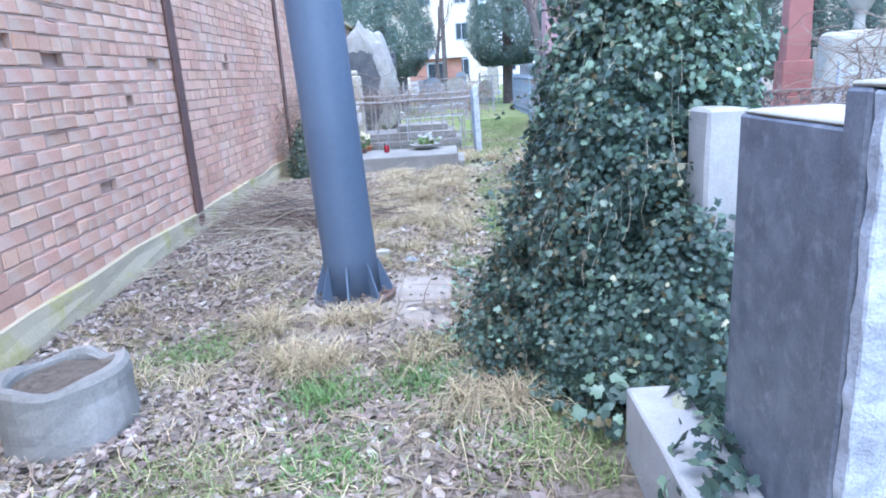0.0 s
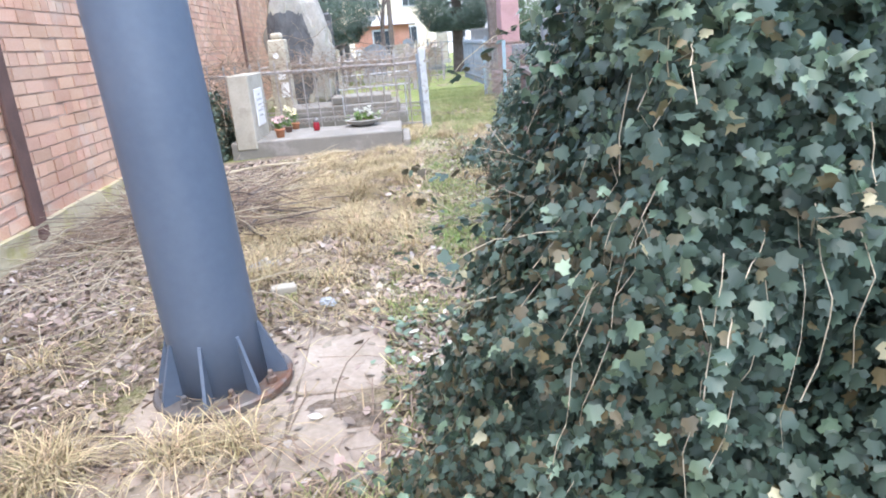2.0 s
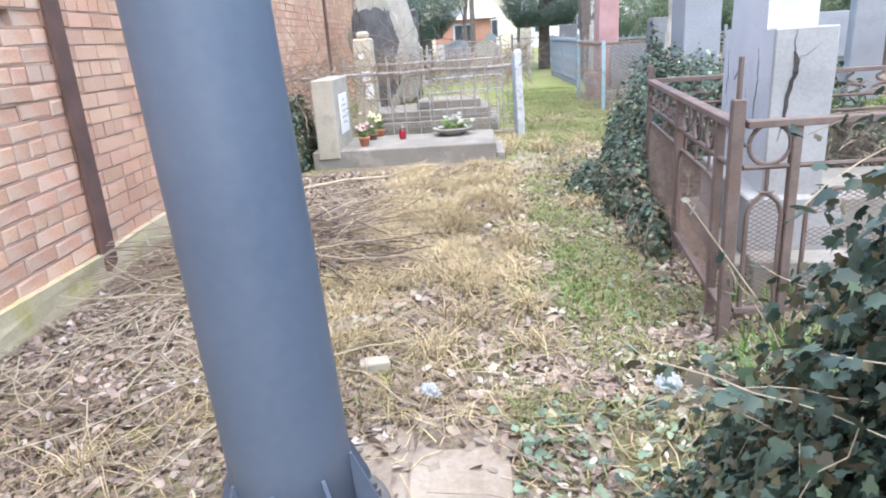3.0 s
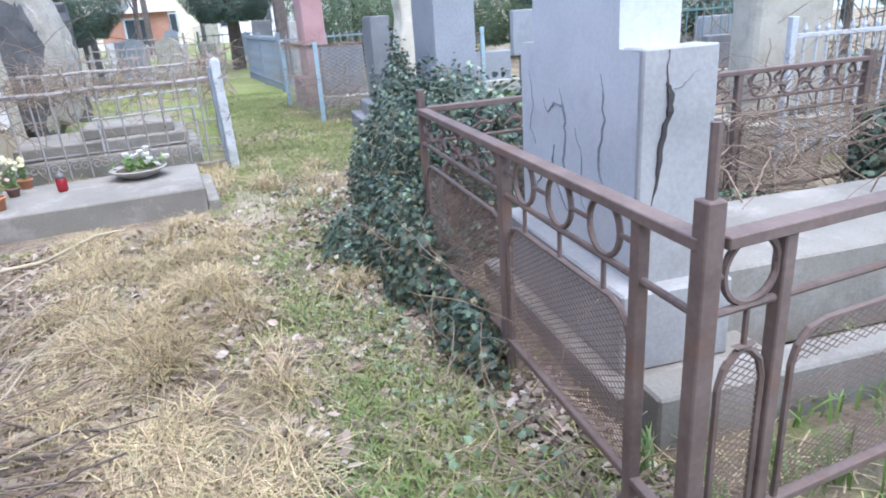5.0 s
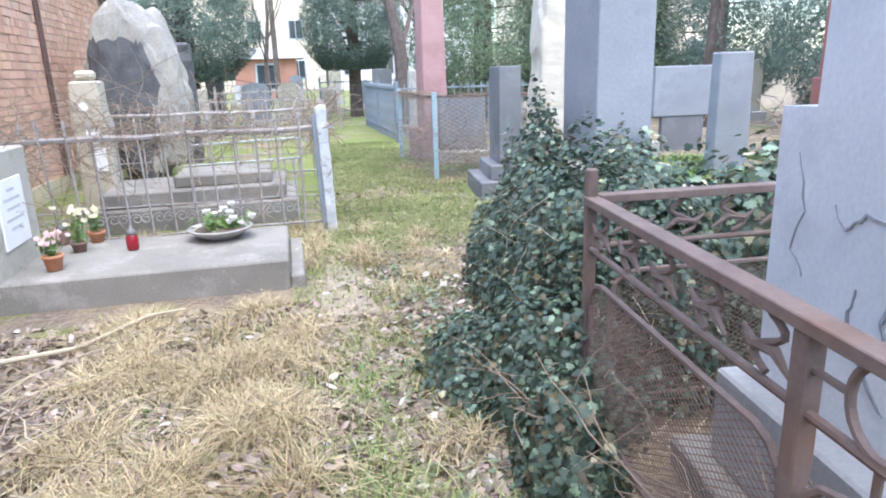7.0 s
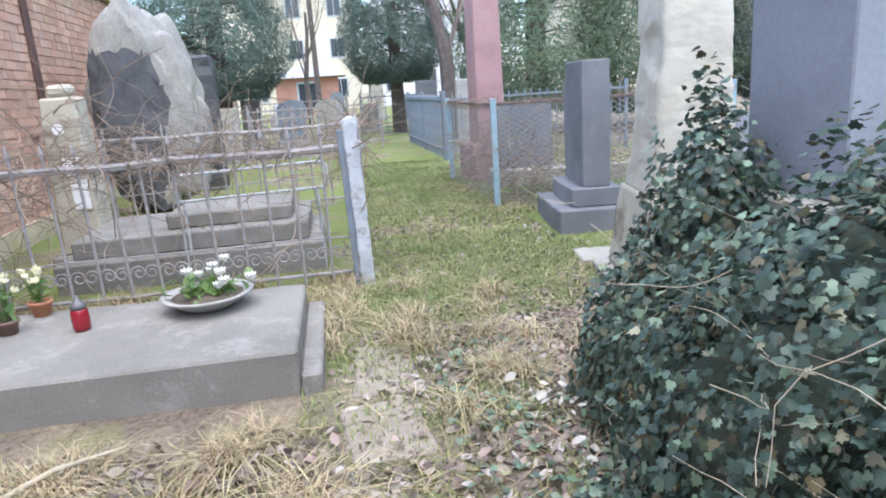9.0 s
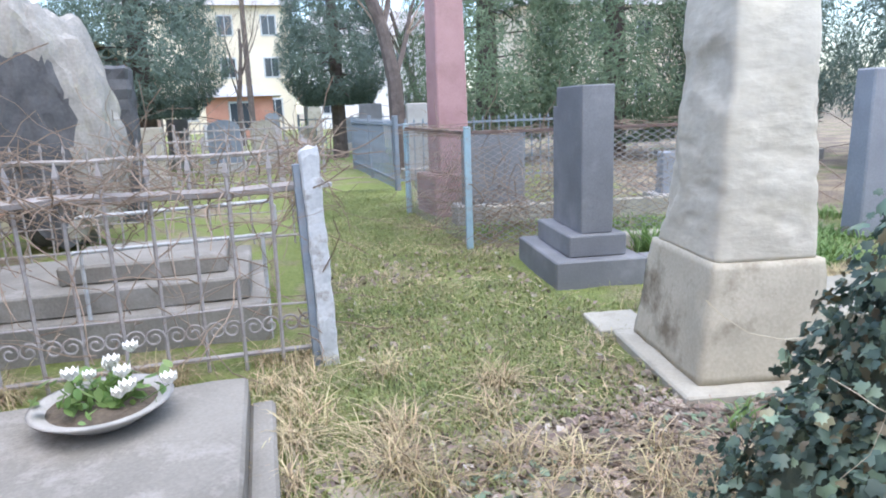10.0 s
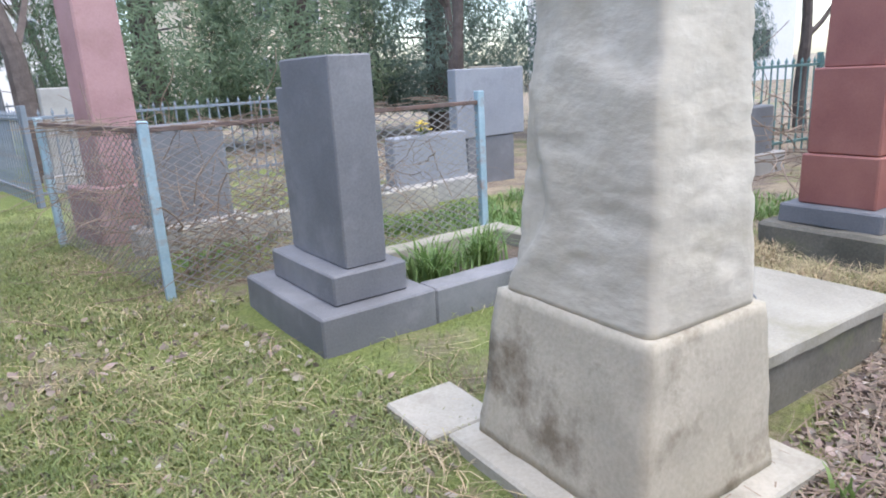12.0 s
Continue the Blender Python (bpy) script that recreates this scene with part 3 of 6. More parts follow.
outline = [(-0.52, 0.42), (0.52, 0.42), (0.52, 1.27), (0.37, 1.275), (0.37, 2.35), (-0.39, 2.35), (-0.39, 1.275), (-0.52, 1.27)]
fa = [bm.verts.new((-0.13, y, z)) for y, z in outline]
fb = [bm.verts.new((0.11, y, z)) for y, z in outline]
for q in ((0, 1, 2, 3, 6, 7), (3, 4, 5, 6)):
    bm.faces.new([fa[i] for i in q][::-1])
    bm.faces.new([fb[i] for i in q])
for i in range(8):
    j = (i + 1) % 8
    bm.faces.new((fa[i], fa[j], fb[j], fb[i]))
bmesh.ops.recalc_face_normals(bm, faces=bm.faces)
part("stele", worn(bm, 0.11, 0.005, 4), M_PLASTER, mon)
# same render as the stele; its tone is darkened for the sunward side
part("shoulder", worn(box(-0.127, 0.16, -0.545, -0.41, 0.43, 1.279, 0.006), 0.08, 0.006, 5, 7.0), M_PLASTER_E, mon, "rendered pier toned darker against the sun, split by an open crack")
part("foot", worn(box(-0.22, 0.24, -0.62, 0.60, 0.12, 0.44, 0.01), 0.11, 0.005, 4), M_PLASTER_E, mon)
part("footing", worn(box(-0.30, 0.4, -0.74, 0.72, -0.1, 0.12, 0.01), 0.12, 0.006, 4), M_LEDGER, mon)


def crack(parent, plane, pts, r, mat):
    """A thin dark line laid on a face of the monument; plane turns (u, v) into a place."""
    part("crack", tube([plane(u, v) for u, v in pts], r, 4), mat, parent, "dark crack")


west = lambda u, v: (-0.131, u, v)
south = lambda u, v: (u, -0.546, v)
jr = random.Random(3)


def jag(pts, widths, amp):
    """A broken line between given corners."""
    out, ws = [], []
    for (a, b), wa, (c, d), wb in zip(pts, widths, pts[1:], widths[1:]):
        for k in range(4):
            t = k / 4
            out.append((a + (c - a) * t + jr.uniform(-amp, amp), b + (d - b) * t + jr.uniform(-amp, amp) * 0.5))
            ws.append((wa + (wb - wa) * t) * jr.uniform(0.6, 1.3))
    return out, ws


for plane, mat, amp, pts, ws in (
        (south, M_CRACK, 0.006, [(-0.03, 1.27), (-0.035, 1.17), (-0.02, 1.13), (-0.03, 1.05), (-0.055, 0.93), (-0.065, 0.80), (-0.09, 0.70)], [0.002, 0.003, 0.014, 0.016, 0.012, 0.006, 0.002]),
        (south, M_HAIR, 0.006, [(-0.02, 1.14), (0.03, 1.15), (0.06, 1.19), (0.10, 1.20)], [0.002, 0.003, 0.002, 0.001]),
        (west, M_HAIR, 0.012, [(0.10, 1.10), (0.05, 1.02), (0.03, 0.92), (0.06, 0.80), (0.02, 0.68)], [0.001, 0.004, 0.003, 0.004, 0.001]),
        (west, M_HAIR, 0.012, [(0.36, 0.60), (0.26, 0.72), (0.15, 0.73), (0.06, 0.62), (0.0, 0.56)], [0.001, 0.004, 0.005, 0.004, 0.001]),
        (west, M_HAIR, 0.012, [(0.05, 1.02), (0.15, 1.03), (0.22, 0.98), (0.28, 1.06)], [0.003, 0.003, 0.002, 0.001]),
        (west, M_HAIR, 0.012, [(-0.26, 1.18), (-0.30, 1.02), (-0.25, 0.86), (-0.30, 0.75), (-0.20, 0.64)], [0.001, 0.003, 0.004, 0.003, 0.001]),
        (west, M_HAIR, 0.010, [(0.16, 0.73), (0.165, 0.80), (0.155, 0.87)], [0.003, 0.003, 0.001]),
        (west, M_HAIR, 0.010, [(-0.05, 0.95), (-0.12, 0.85), (-0.10, 0.70), (-0.17, 0.60)], [0.001, 0.002, 0.003, 0.001]),
        (west, M_HAIR, 0.010, [(0.42, 1.15), (0.38, 1.0), (0.42, 0.88), (0.33, 0.80)], [0.001, 0.002, 0.002, 0.001])):
    q, w = jag(pts, [k * (1.8 if plane is west else 0.9) for k in ws], amp)
    crack(mon, plane, q, w, mat)
ml = obj("grave_slab", worn(box(0.27, 2.6, -0.48, 0.3, 0.0, 0.40, 0.01), 0.14, 0.005, 4), M_LEDGER, pose(1.50, 4.74, 0, 0, 0, -7.5))
tagged(ml, "flat concrete grave slab behind the iron fence", "grave slab")
ml2 = obj("grave_kerb", worn(box(-0.25, 2.7, -0.92, -0.755, -0.1, 0.20, 0.01), 0.14, 0.006, 4, 9.0), M_LEDGER, pose(1.50, 4.74, 0, 0, 0, -7.5))
tagged(ml2, "concrete kerb stained along the grave edge", "grave kerb")

# ---- tall grey stele behind the ivy mound ----
gs = thing("grey_stele", pose(1.815, 7.10, 0, 0, 0, -3), "tall smooth grey stele on a pale base behind ivy", "headstone")
part("shaft", worn(box(-0.155, 0.155, -0.245, 0.245, 0.88, 2.25, 0.006), 0.13, 0.002, 4), M_BLUESTONE, gs)
part("base", worn(box(-0.24, 0.24, -0.34, 0.34, -0.05, 0.875, 0.01), 0.13, 0.004, 4), M_PALE, gs, "pale stone base")

# ---- hewn limestone monument ----
ob_m = pose(1.90, 8.62, 0, 0, 0, -9.5)
ob = thing("limestone_monument", ob_m, "rough-hewn pale limestone monument on a tapered base", "monument")
part("foundation", worn(box(-0.10, 0.75, -0.10, 0.80, -0.08, 0.05, 0.01), 0.12, 0.006, 4), M_PALE, ob, "thin pale foundation slab")
bm = bmesh.new()
lo = [(0.0, 0.0), (0.60, 0.0), (0.60, 0.74), (0.0, 0.74)]
hi = [(0.075, 0.05), (0.585, 0.05), (0.585, 0.70), (0.075, 0.70)]
vl = [bm.verts.new((x, y, 0.05)) for x, y in lo]
vh = [bm.verts.new((x, y, 0.585)) for x, y in hi]
bm.faces.new(vl[::-1])
bm.faces.new(vh)
for i in range(4):
    bm.faces.new((vl[i], vl[(i + 1) % 4], vh[(i + 1) % 4], vh[i]))
part("base", worn(bm, 0.035, 0.009, 7, 1.0), M_LIMEBASE, ob, "tapered base with dark lichen stains", smooth=True)
bm = bmesh.new()
rings = []
for i in range(111):
    z = 0.585 + 1.77 * i / 110
    k = i / 110
    x0, x1, y0, y1 = 0.085 + 0.11 * k, 0.572 - 0.08 * k, 0.068 + 0.07 * k, 0.682 - 0.14 * k
    cx, cy, hx, hy = (x0 + x1) / 2, (y0 + y1) / 2, (x1 - x0) / 2, (y1 - y0) / 2
    ring_v = []
    for j in range(84):
        e, t = divmod(j, 21)
        t = 2 * (t + 0.5) / 21 - 1
        u, w = ((1, t), (-t, 1), (-1, -t), (t, -1))[e]
        l = (abs(u) ** 16 + abs(w) ** 16) ** (1 / 16)
        p = Vector((cx + hx * u / l, cy + hy * w / l, z))
        d = 0.014 * noise.noise(p * 2.6) + 0.003 * noise.noise((p.x * 6, p.y * 6, p.z * 12)) + 0.004 * noise.noise((p.x * 12, p.y * 12, p.z * 34))
        # broad flakes struck off
        d -= 0.03 * min(1.0, max(0.0, 9 * (noise.noise((p.x * 2.4 + 9, p.y * 2.4, p.z * 2.0)) - 0.12))) - 0.003 * noise.noise((p.x * 4, p.y * 4 + 5, p.z * 9))
        d -= 0.020 * max(0.0, noise.noise((p.x * 6 + 3, p.y * 6, p.z * 15)) - 0.18) * max(0.0, min(1.0, (1.5 - z) / 0.4))
        d *= min(1.0, 0.15 + (z - 0.585) / 0.1)
        ring_v.append(bm.verts.new(p + Vector((u / l, w / l, 0)).normalized() * d))
    rings.append(ring_v)
bm.faces.new(rings[0][::-1])
bm.faces.new(rings[-1])
for a, b in zip(rings, rings[1:]):
    for j in range(84):
        bm.faces.new((a[j], a[(j + 1) % 84], b[(j + 1) % 84], b[j]))
part("hewn_shaft", bm, M_LIMESTONE, ob, smooth=True)
lg = thing("grave_slab", ob_m, "broken pale concrete grave slab behind the limestone monument", "grave slab")
part("cover", worn(box(0.605, 1.84, 0.20, 0.85, 0.205, 0.265, 0.008), 0.06, 0.008, 7), M_COVER, lg)
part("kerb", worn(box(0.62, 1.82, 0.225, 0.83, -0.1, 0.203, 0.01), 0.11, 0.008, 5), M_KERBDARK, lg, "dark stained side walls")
crk, wid = jag([(0.72, 0.20), (0.95, 0.34), (1.20, 0.42), (1.45, 0.62), (1.52, 0.85)], [0.003, 0.003, 0.004, 0.003, 0.002], 0.02)
part("crack", tube([(a, c, 0.268) for a, c in crk], wid, 4), M_HAIR, lg, "thin crack across the cover")
pv = obj("stone_slab", worn(box(-0.16, 0.15, 0.815, 1.15, -0.06, 0.04, 0.008), 0.1, 0.006, 5), M_PALE, ob_m)
tagged(pv, "loose pale stone slab lying flat in grass", "stone slab")

# ---- dark stone grave ----
dk_m = pose(2.05, 10.40, 0, 0, 0, -7)
dk = thing("dark_headstone", dk_m, "dark grey stone headstone on two steps with a planted kerb", "headstone")
part("lower_step", worn(box(0.0, 0.66, 0.0, 1.02, -0.1, 0.20, 0.010), 0.11, 0.004, 5), M_DARKSTONE, dk)
part("upper_step", worn(box(0.13, 0.56, 0.11, 0.90, 0.20, 0.36, 0.010), 0.11, 0.003, 5), M_DARKSTONE, dk)
part("stele", worn(box(0.24, 0.48, 0.17, 0.74, 0.36, 1.41, 0.008), 0.11, 0.002, 4), M_DARKSTONE, dk)
part("back_slab", worn(box(0.25, 0.42, 0.744, 0.86, 0.36, 1.27, 0.008), 0.11, 0.002, 4), M_DARKSTONE, dk)
part("kerb", worn(box(0.664, 1.95, 0.0, 0.17, -0.1, 0.195, 0.01), 0.11, 0.005, 5), M_DARKSTONE, dk, "dark stone kerb")
part("kerb", worn(box(0.664, 1.95, 0.85, 1.0, -0.1, 0.19, 0.01), 0.11, 0.005, 5), M_COVER, dk, "grey concrete kerb")
part("kerb", worn(box(1.80, 1.95, 0.174, 0.846, -0.1, 0.19, 0.01), 0.11, 0.005, 5), M_COVER, dk, "grey concrete kerb")
part("soil", worn(box(0.664, 1.798, 0.173, 0.847, -0.1, 0.10), 0.12, 0.02, 6), M_SOIL, dk)


# ---- rusty iron fence round the rendered monument ----
def diamond_panel(x0, x1, z0, z1, cell=0.020, w=0.003, arch=0.0):
    """Expanded metal: crossing flat strands in the plane y = 0."""
    bm = bmesh.new()
    L, H = x1 - x0, z1 - z0
    k = 0.55
    for sgn in (1, -1):
        c = -H / k
        while c < L + H / k:
            # strand x = c + z / k, clipped to the panel
            za, zb = 0.0, H
            if sgn > 0:
                za, zb = max(0.0, -c * k), min(H, (L - c) * k)
                pa, pb = (c + za / k, za), (c + zb / k, zb)
            else:
                za, zb = max(0.0, (c - L) * k), min(H, c * k)
                pa, pb = (c - za / k, za), (c - zb / k, zb)
            if zb - za > 0.004:
                ya = 0.0012 * sgn
                q = [(pa[0] - w, ya, pa[1]), (pa[0] + w, ya, pa[1]), (pb[0] + w, ya, pb[1]), (pb[0] - w, ya, pb[1])]
                q2 = [(x, y + 0.0014, z) for x, y, z in q]
                a = [bm.verts.new((x0 + x, y, z0 + z)) for x, y, z in q]
                b = [bm.verts.new((x0 + x, y, z0 + z)) for x, y, z in q2]
                bm.faces.new(a)
                bm.faces.new(b[::-1])
                for i in range(4):
                    bm.faces.new((a[i], b[i], b[(i + 1) % 4], a[(i + 1) % 4]))
            c += cell / k
    return bm


def circle_pts(cx, cz, r, n=20, y=0.0):
    return [(cx + r * math.cos(2 * math.pi * i / n), y, cz + r * math.sin(2 * math.pi * i / n)) for i in range(n)]


def iron_side(name, origin, heading, posts, length, panels, label, rail_from=0.0):
    """One side of the fence, along its own x axis. panels: (from, to, rings, style)."""
    f = thing(name, pose(*origin, 0, 0, heading), label, "fence", group="iron fence sides")
    for s, h, w, pin in posts:
        p = part("post", box(s - w, s + w, -w, w, -0.1, h, 0.004), M_RUST, f)
        if pin:
            part("pin", tube([(s, 0, h), (s, 0, h + pin)], 0.012, 6), M_RUST, p)
    part("top_rail", box(rail_from, length, -0.028, 0.028, 0.925, 0.955, 0.003), M_RUST, f)
    part("bar", tube([(rail_from, 0, 0.765), (length, 0, 0.765)], 0.011, 8), M_RUST, f)
    part("bottom_rail", box(rail_from, length, -0.016, 0.016, 0.13, 0.155, 0.003), M_RUST, f)
    for a, b, rings, style in panels:
        if style == "scroll":
            n = 5
            for i in range(n):
                c = a + (b - a) * (i + 0.5) / n
                pts = [(c + 0.05 * math.sin(t * math.pi * 2), 0, 0.785 + 0.13 * t) for t in [j / 10 for j in range(11)]]
                part("scroll", tube(pts, 0.009, 6), M_RUST, f)
                part("leaf", tube([(c - 0.08, 0, 0.80), (c - 0.02, 0, 0.84), (c + 0.05, 0, 0.83), (c + 0.09, 0, 0.86)], [0.004, 0.014, 0.012, 0.004], 6), M_RUST, f)
        xs = [a + (b - a) * t for t in rings]
        prev = a
        for c in xs:
            part("ring", tube(circle_pts(c, 0.855, 0.082, 22), 0.0095, 6, closed=True), M_RUST, f)
            if c - 0.082 > prev + 0.01:
                part("bar", tube([(prev, 0, 0.855), (c - 0.082, 0, 0.855)], 0.008, 6), M_RUST, f)
            prev = c + 0.082
            part("bar", tube([(c, 0, 0.765), (c, 0, 0.66)], 0.008, 6), M_RUST, f)
        if xs:
            part("bar", tube([(prev, 0, 0.855), (b, 0, 0.855)], 0.008, 6), M_RUST, f)
        edge = [(a + 0.03, 0, 0.15), (a + 0.03, 0, 0.56), (a + 0.045, 0, 0.61), (a + 0.08, 0, 0.645), (a + 0.13, 0, 0.66),
                (b - 0.13, 0, 0.66), (b - 0.08, 0, 0.645), (b - 0.045, 0, 0.61), (b - 0.03, 0, 0.56), (b - 0.03, 0, 0.15)]
        part("panel_frame", tube(edge, 0.010, 6), M_RUST, f)
        if style == "band":
            for z0, z1 in ((0.56, 0.655), (0.42, 0.50), (0.17, 0.30)):
                part("mesh_panel", diamond_panel(a + 0.04, b - 0.04, z0, z1), M_MESH, f, "expanded metal mesh")["kind"] = "stuff"
        else:
            part("mesh_panel", diamond_panel(a + 0.04, b - 0.04, 0.16, 0.645), M_MESH, f, "expanded metal mesh")["kind"] = "stuff"
    return f


iron_side("iron_fence", (0.84, 3.42, 0), 83.9,
          [(0.0, 1.04, 0.025, 0.16), (0.25, 0.925, 0.019, 0), (1.17, 0.925, 0.022, 0), (2.34, 1.05, 0.019, 0)], 2.34,
          [(0.25, 1.17, (0.19, 0.49, 0.79), "mesh"), (1.17, 2.34, (), "scroll")],
          "rusty iron grave fence with rings and mesh panels along the path")
iron_side("iron_fence", (0.875, 3.42, 0), 0.5,
          [(0.20, 0.925, 0.019, 0), (1.35, 0.925, 0.019, 0), (2.6, 1.0, 0.022, 0)], 2.6,
          [(0.0, 0.20, (0.5,), "open"), (0.24, 1.33, (), "band"), (1.37, 2.58, (), "band")],
          "rusty iron grave fence side with a ring and mesh bands")
iron_side("iron_fence", (1.125, 5.765, 0), -3.4,
          [(1.05, 0.925, 0.022, 0), (2.1, 0.925, 0.022, 0), (3.2, 1.0, 0.026, 0)], 3.2,
          [(0.03, 1.03, (), "scroll"), (1.07, 2.08, (), "scroll"), (2.12, 3.18, (0.15, 0.38, 0.61, 0.84), "scroll")],
          "rusty iron grave fence side hung with ivy behind the monument")


# ---- ivy ----
def nz3(p, s, off=0.0):
    return np.array([noise.noise((a * s + off, b * s, c * s)) for a, b, c in p])


def bush_radius(z):
    return np.interp(z, [0, 0.25, 0.6, 1.0, 1.4, 1.8, 2.7], [0.84, 0.76, 0.60, 0.45, 0.35, 0.31, 0.27])


def bush_axis(z):
    return np.stack([np.interp(z, [0, 1, 2.7], [0.80, 0.80, 0.78]), np.interp(z, [0, 1, 2.7], [1.48, 1.34, 1.22])], -1)


def bush_points(n, lift=1.0):
    z = 2.7 * rng.uniform(0, 1, n * 3)
    z = z[rng.uniform(0, 0.84, n * 3) < bush_radius(z)][:n]
    a = rng.uniform(0, 2 * np.pi, len(z))
    r0 = bush_radius(z)
    c = bush_axis(z)
    d = np.stack([np.cos(a), np.sin(a)], -1)
    p = np.concatenate([c + d * r0[:, None], z[:, None]], 1)
    k = 1 + 0.22 * nz3(p, 2.6) + 0.12 * nz3(p, 6.5, 5)
    r = r0 * k * lift * np.where(z < 1.1, 1 - 0.28 * np.clip(np.cos(a + 0.3), 0, 1), 1.0)
    p = np.concatenate([c + d * r[:, None], z[:, None]], 1)
    nrm = np.concatenate([d, np.full((len(z), 1), 0.35)], 1)
    return p, nrm / np.linalg.norm(nrm, axis=1, keepdims=True)


def core_of(pfun, nz, na, z1):
    bm = bmesh.new()
    rings = []
    for i in range(nz + 1):
        z = z1 * i / nz
        rings.append([bm.verts.new(pfun(2 * math.pi * j / na, z)) for j in range(na)])
    for a, b in zip(rings, rings[1:]):
        for j in range(na):
            bm.faces.new((a[j], a[(j + 1) % na], b[(j + 1) % na], b[j]))
    bm.faces.new(rings[-1])
    return bm


def under(ob, parent, label=""):
    ob.parent = parent
    if label:
        ob["label"] = label
    return ob


ivy = thing("ivy_bush", pose(0, 0, 0), "tall dark green ivy climbing a dead tree trunk and spreading downwards", "ivy")


def core_pt(a, z):
    c = bush_axis(np.array([z]))[0]
    r = float(bush_radius(z))
    p = Vector((c[0] + math.cos(a) * r, c[1] + math.sin(a) * r, z))
    k = 0.80 * (1 + 0.22 * noise.noise(p * 2.6)) * (1 - 0.28 * max(0.0, math.cos(a + 0.3)) if z < 1.1 else 1.0)
    return (c[0] + math.cos(a) * r * k, c[1] + math.sin(a) * r * k, z - 0.05)


# closed filler surface without stems; its shade is in the colour
part("shade_filler", core_of(core_pt, 26, 36, 2.72), M_CORE, ivy, "dark filler surface inside the ivy, coloured as shade", smooth=True)
p1, n1 = bush_points(66000)
clump = nz3(p1, 5.5, 4.0) + 0.6 * nz3(p1, 13.0, 9.0)
kept = clump + rng.uniform(-0.12, 0.12, len(p1)) > -0.42
p1, n1, clump = p1[kept], n1[kept], clump[kept]
depth = rng.uniform(-0.09, 0.05, len(p1))[:, None] + np.abs(rng.normal(0, 0.03, len(p1)))[:, None] + 0.075 * np.clip(clump, -0.6, 0.8)[:, None]
p1 = p1 + n1 * depth
# the higher a leaf, the likelier it takes the painted sunlit colour
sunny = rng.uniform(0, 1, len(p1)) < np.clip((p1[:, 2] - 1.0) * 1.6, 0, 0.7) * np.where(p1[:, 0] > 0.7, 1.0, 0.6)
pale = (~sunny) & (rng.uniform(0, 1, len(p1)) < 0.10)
brown = (~(sunny | pale)) & (p1[:, 0] < 0.45) & (p1[:, 2] < 1.0) & (rng.uniform(0, 1, len(p1)) < 0.30)
dark = ~(sunny | pale | brown)
under(ivy_leaves("leaves", p1[dark], n1[dark], 0.0265, M_IVY, 0.65), ivy)
under(ivy_leaves("leaves", p1[brown], n1[brown], 0.025, M_IVY_B, 0.9), ivy, "browned ivy leaves low on the skirt")
p2, n2 = bush_points(26000, 0.90)
under(ivy_leaves("leaves", p2, n2, 0.034, M_IVY, 0.45), ivy)
under(ivy_leaves("leaves", p1[sunny | pale], n1[sunny | pale], 0.031, M_IVY_S, 0.8), ivy, "ivy leaves in a paler glossy green painted as sunlit")
stems = bmesh.new()
for i in range(110):
    a, z = random.uniform(2.2, 6.0), random.uniform(0.35, 2.1)
    pts = []
    for j in range(random.randint(4, 9)):
        c = bush_axis(np.array([z]))[0]
        r = float(bush_radius(max(z, 0))) * 1.05 + random.uniform(0.0, 0.05)
        q = Vector((c[0] + math.cos(a) * r, c[1] + math.sin(a) * r, z))
        q += Vector((math.cos(a), math.sin(a), 0)) * r * 0.2 * noise.noise(q * 2.6)
        pts.append(q)
        a += random.uniform(-0.03, 0.03)
        z = max(0.03, z - random.uniform(0.03, 0.08))
    add_tube(stems, pts, random.uniform(0.0005, 0.0011), 4)
shoot_p, shoot_n = [], []
for i in range(36):
    a, z = random.uniform(1.6, 4.4), random.uniform(0.45, 1.6)
    c = bush_axis(np.array([z]))[0]
    r = float(bush_radius(z))
    out = Vector((math.cos(a), math.sin(a), random.uniform(-0.2, 0.7))).normalized()
    p = Vector((c[0] + math.cos(a) * r, c[1] + math.sin(a) * r, z))
    pts = [p.copy()]
    for j in range(random.randint(4, 8)):
        out = (out + Vector((random.uniform(-0.25, 0.25), random.uniform(-0.25, 0.25), random.uniform(-0.25, 0.12)))).normalized()
        p = p + out * 0.04
        pts.append(p.copy())
        for _ in range(2):
            shoot_p.append(p + Vector((random.uniform(-0.02, 0.02), random.uniform(-0.02, 0.02), random.uniform(-0.02, 0.01))))
            shoot_n.append((out.x * 0.3 + random.uniform(-0.5, 0.5), out.y * 0.3 + random.uniform(-0.5, 0.5), 0.7))
    add_tube(stems, pts, 0.0010, 4)
shoot_p, shoot_n = np.array(shoot_p), np.array(shoot_n)
shoot_n /= np.linalg.norm(shoot_n, axis=1, keepdims=True)
pick = rng.uniform(0, 1, len(shoot_p)) < 0.6
under(ivy_leaves("leaves", shoot_p[pick], shoot_n[pick], 0.028, M_IVY, 0.6), ivy)
under(ivy_leaves("leaves", shoot_p[~pick], shoot_n[~pick], 0.025, M_IVY_B, 0.6), ivy, "browned ivy leaves low on the skirt")
part("dry_stem_web", stems, M_VINE, ivy, "pale dry ivy stems")["kind"] = "stuff"


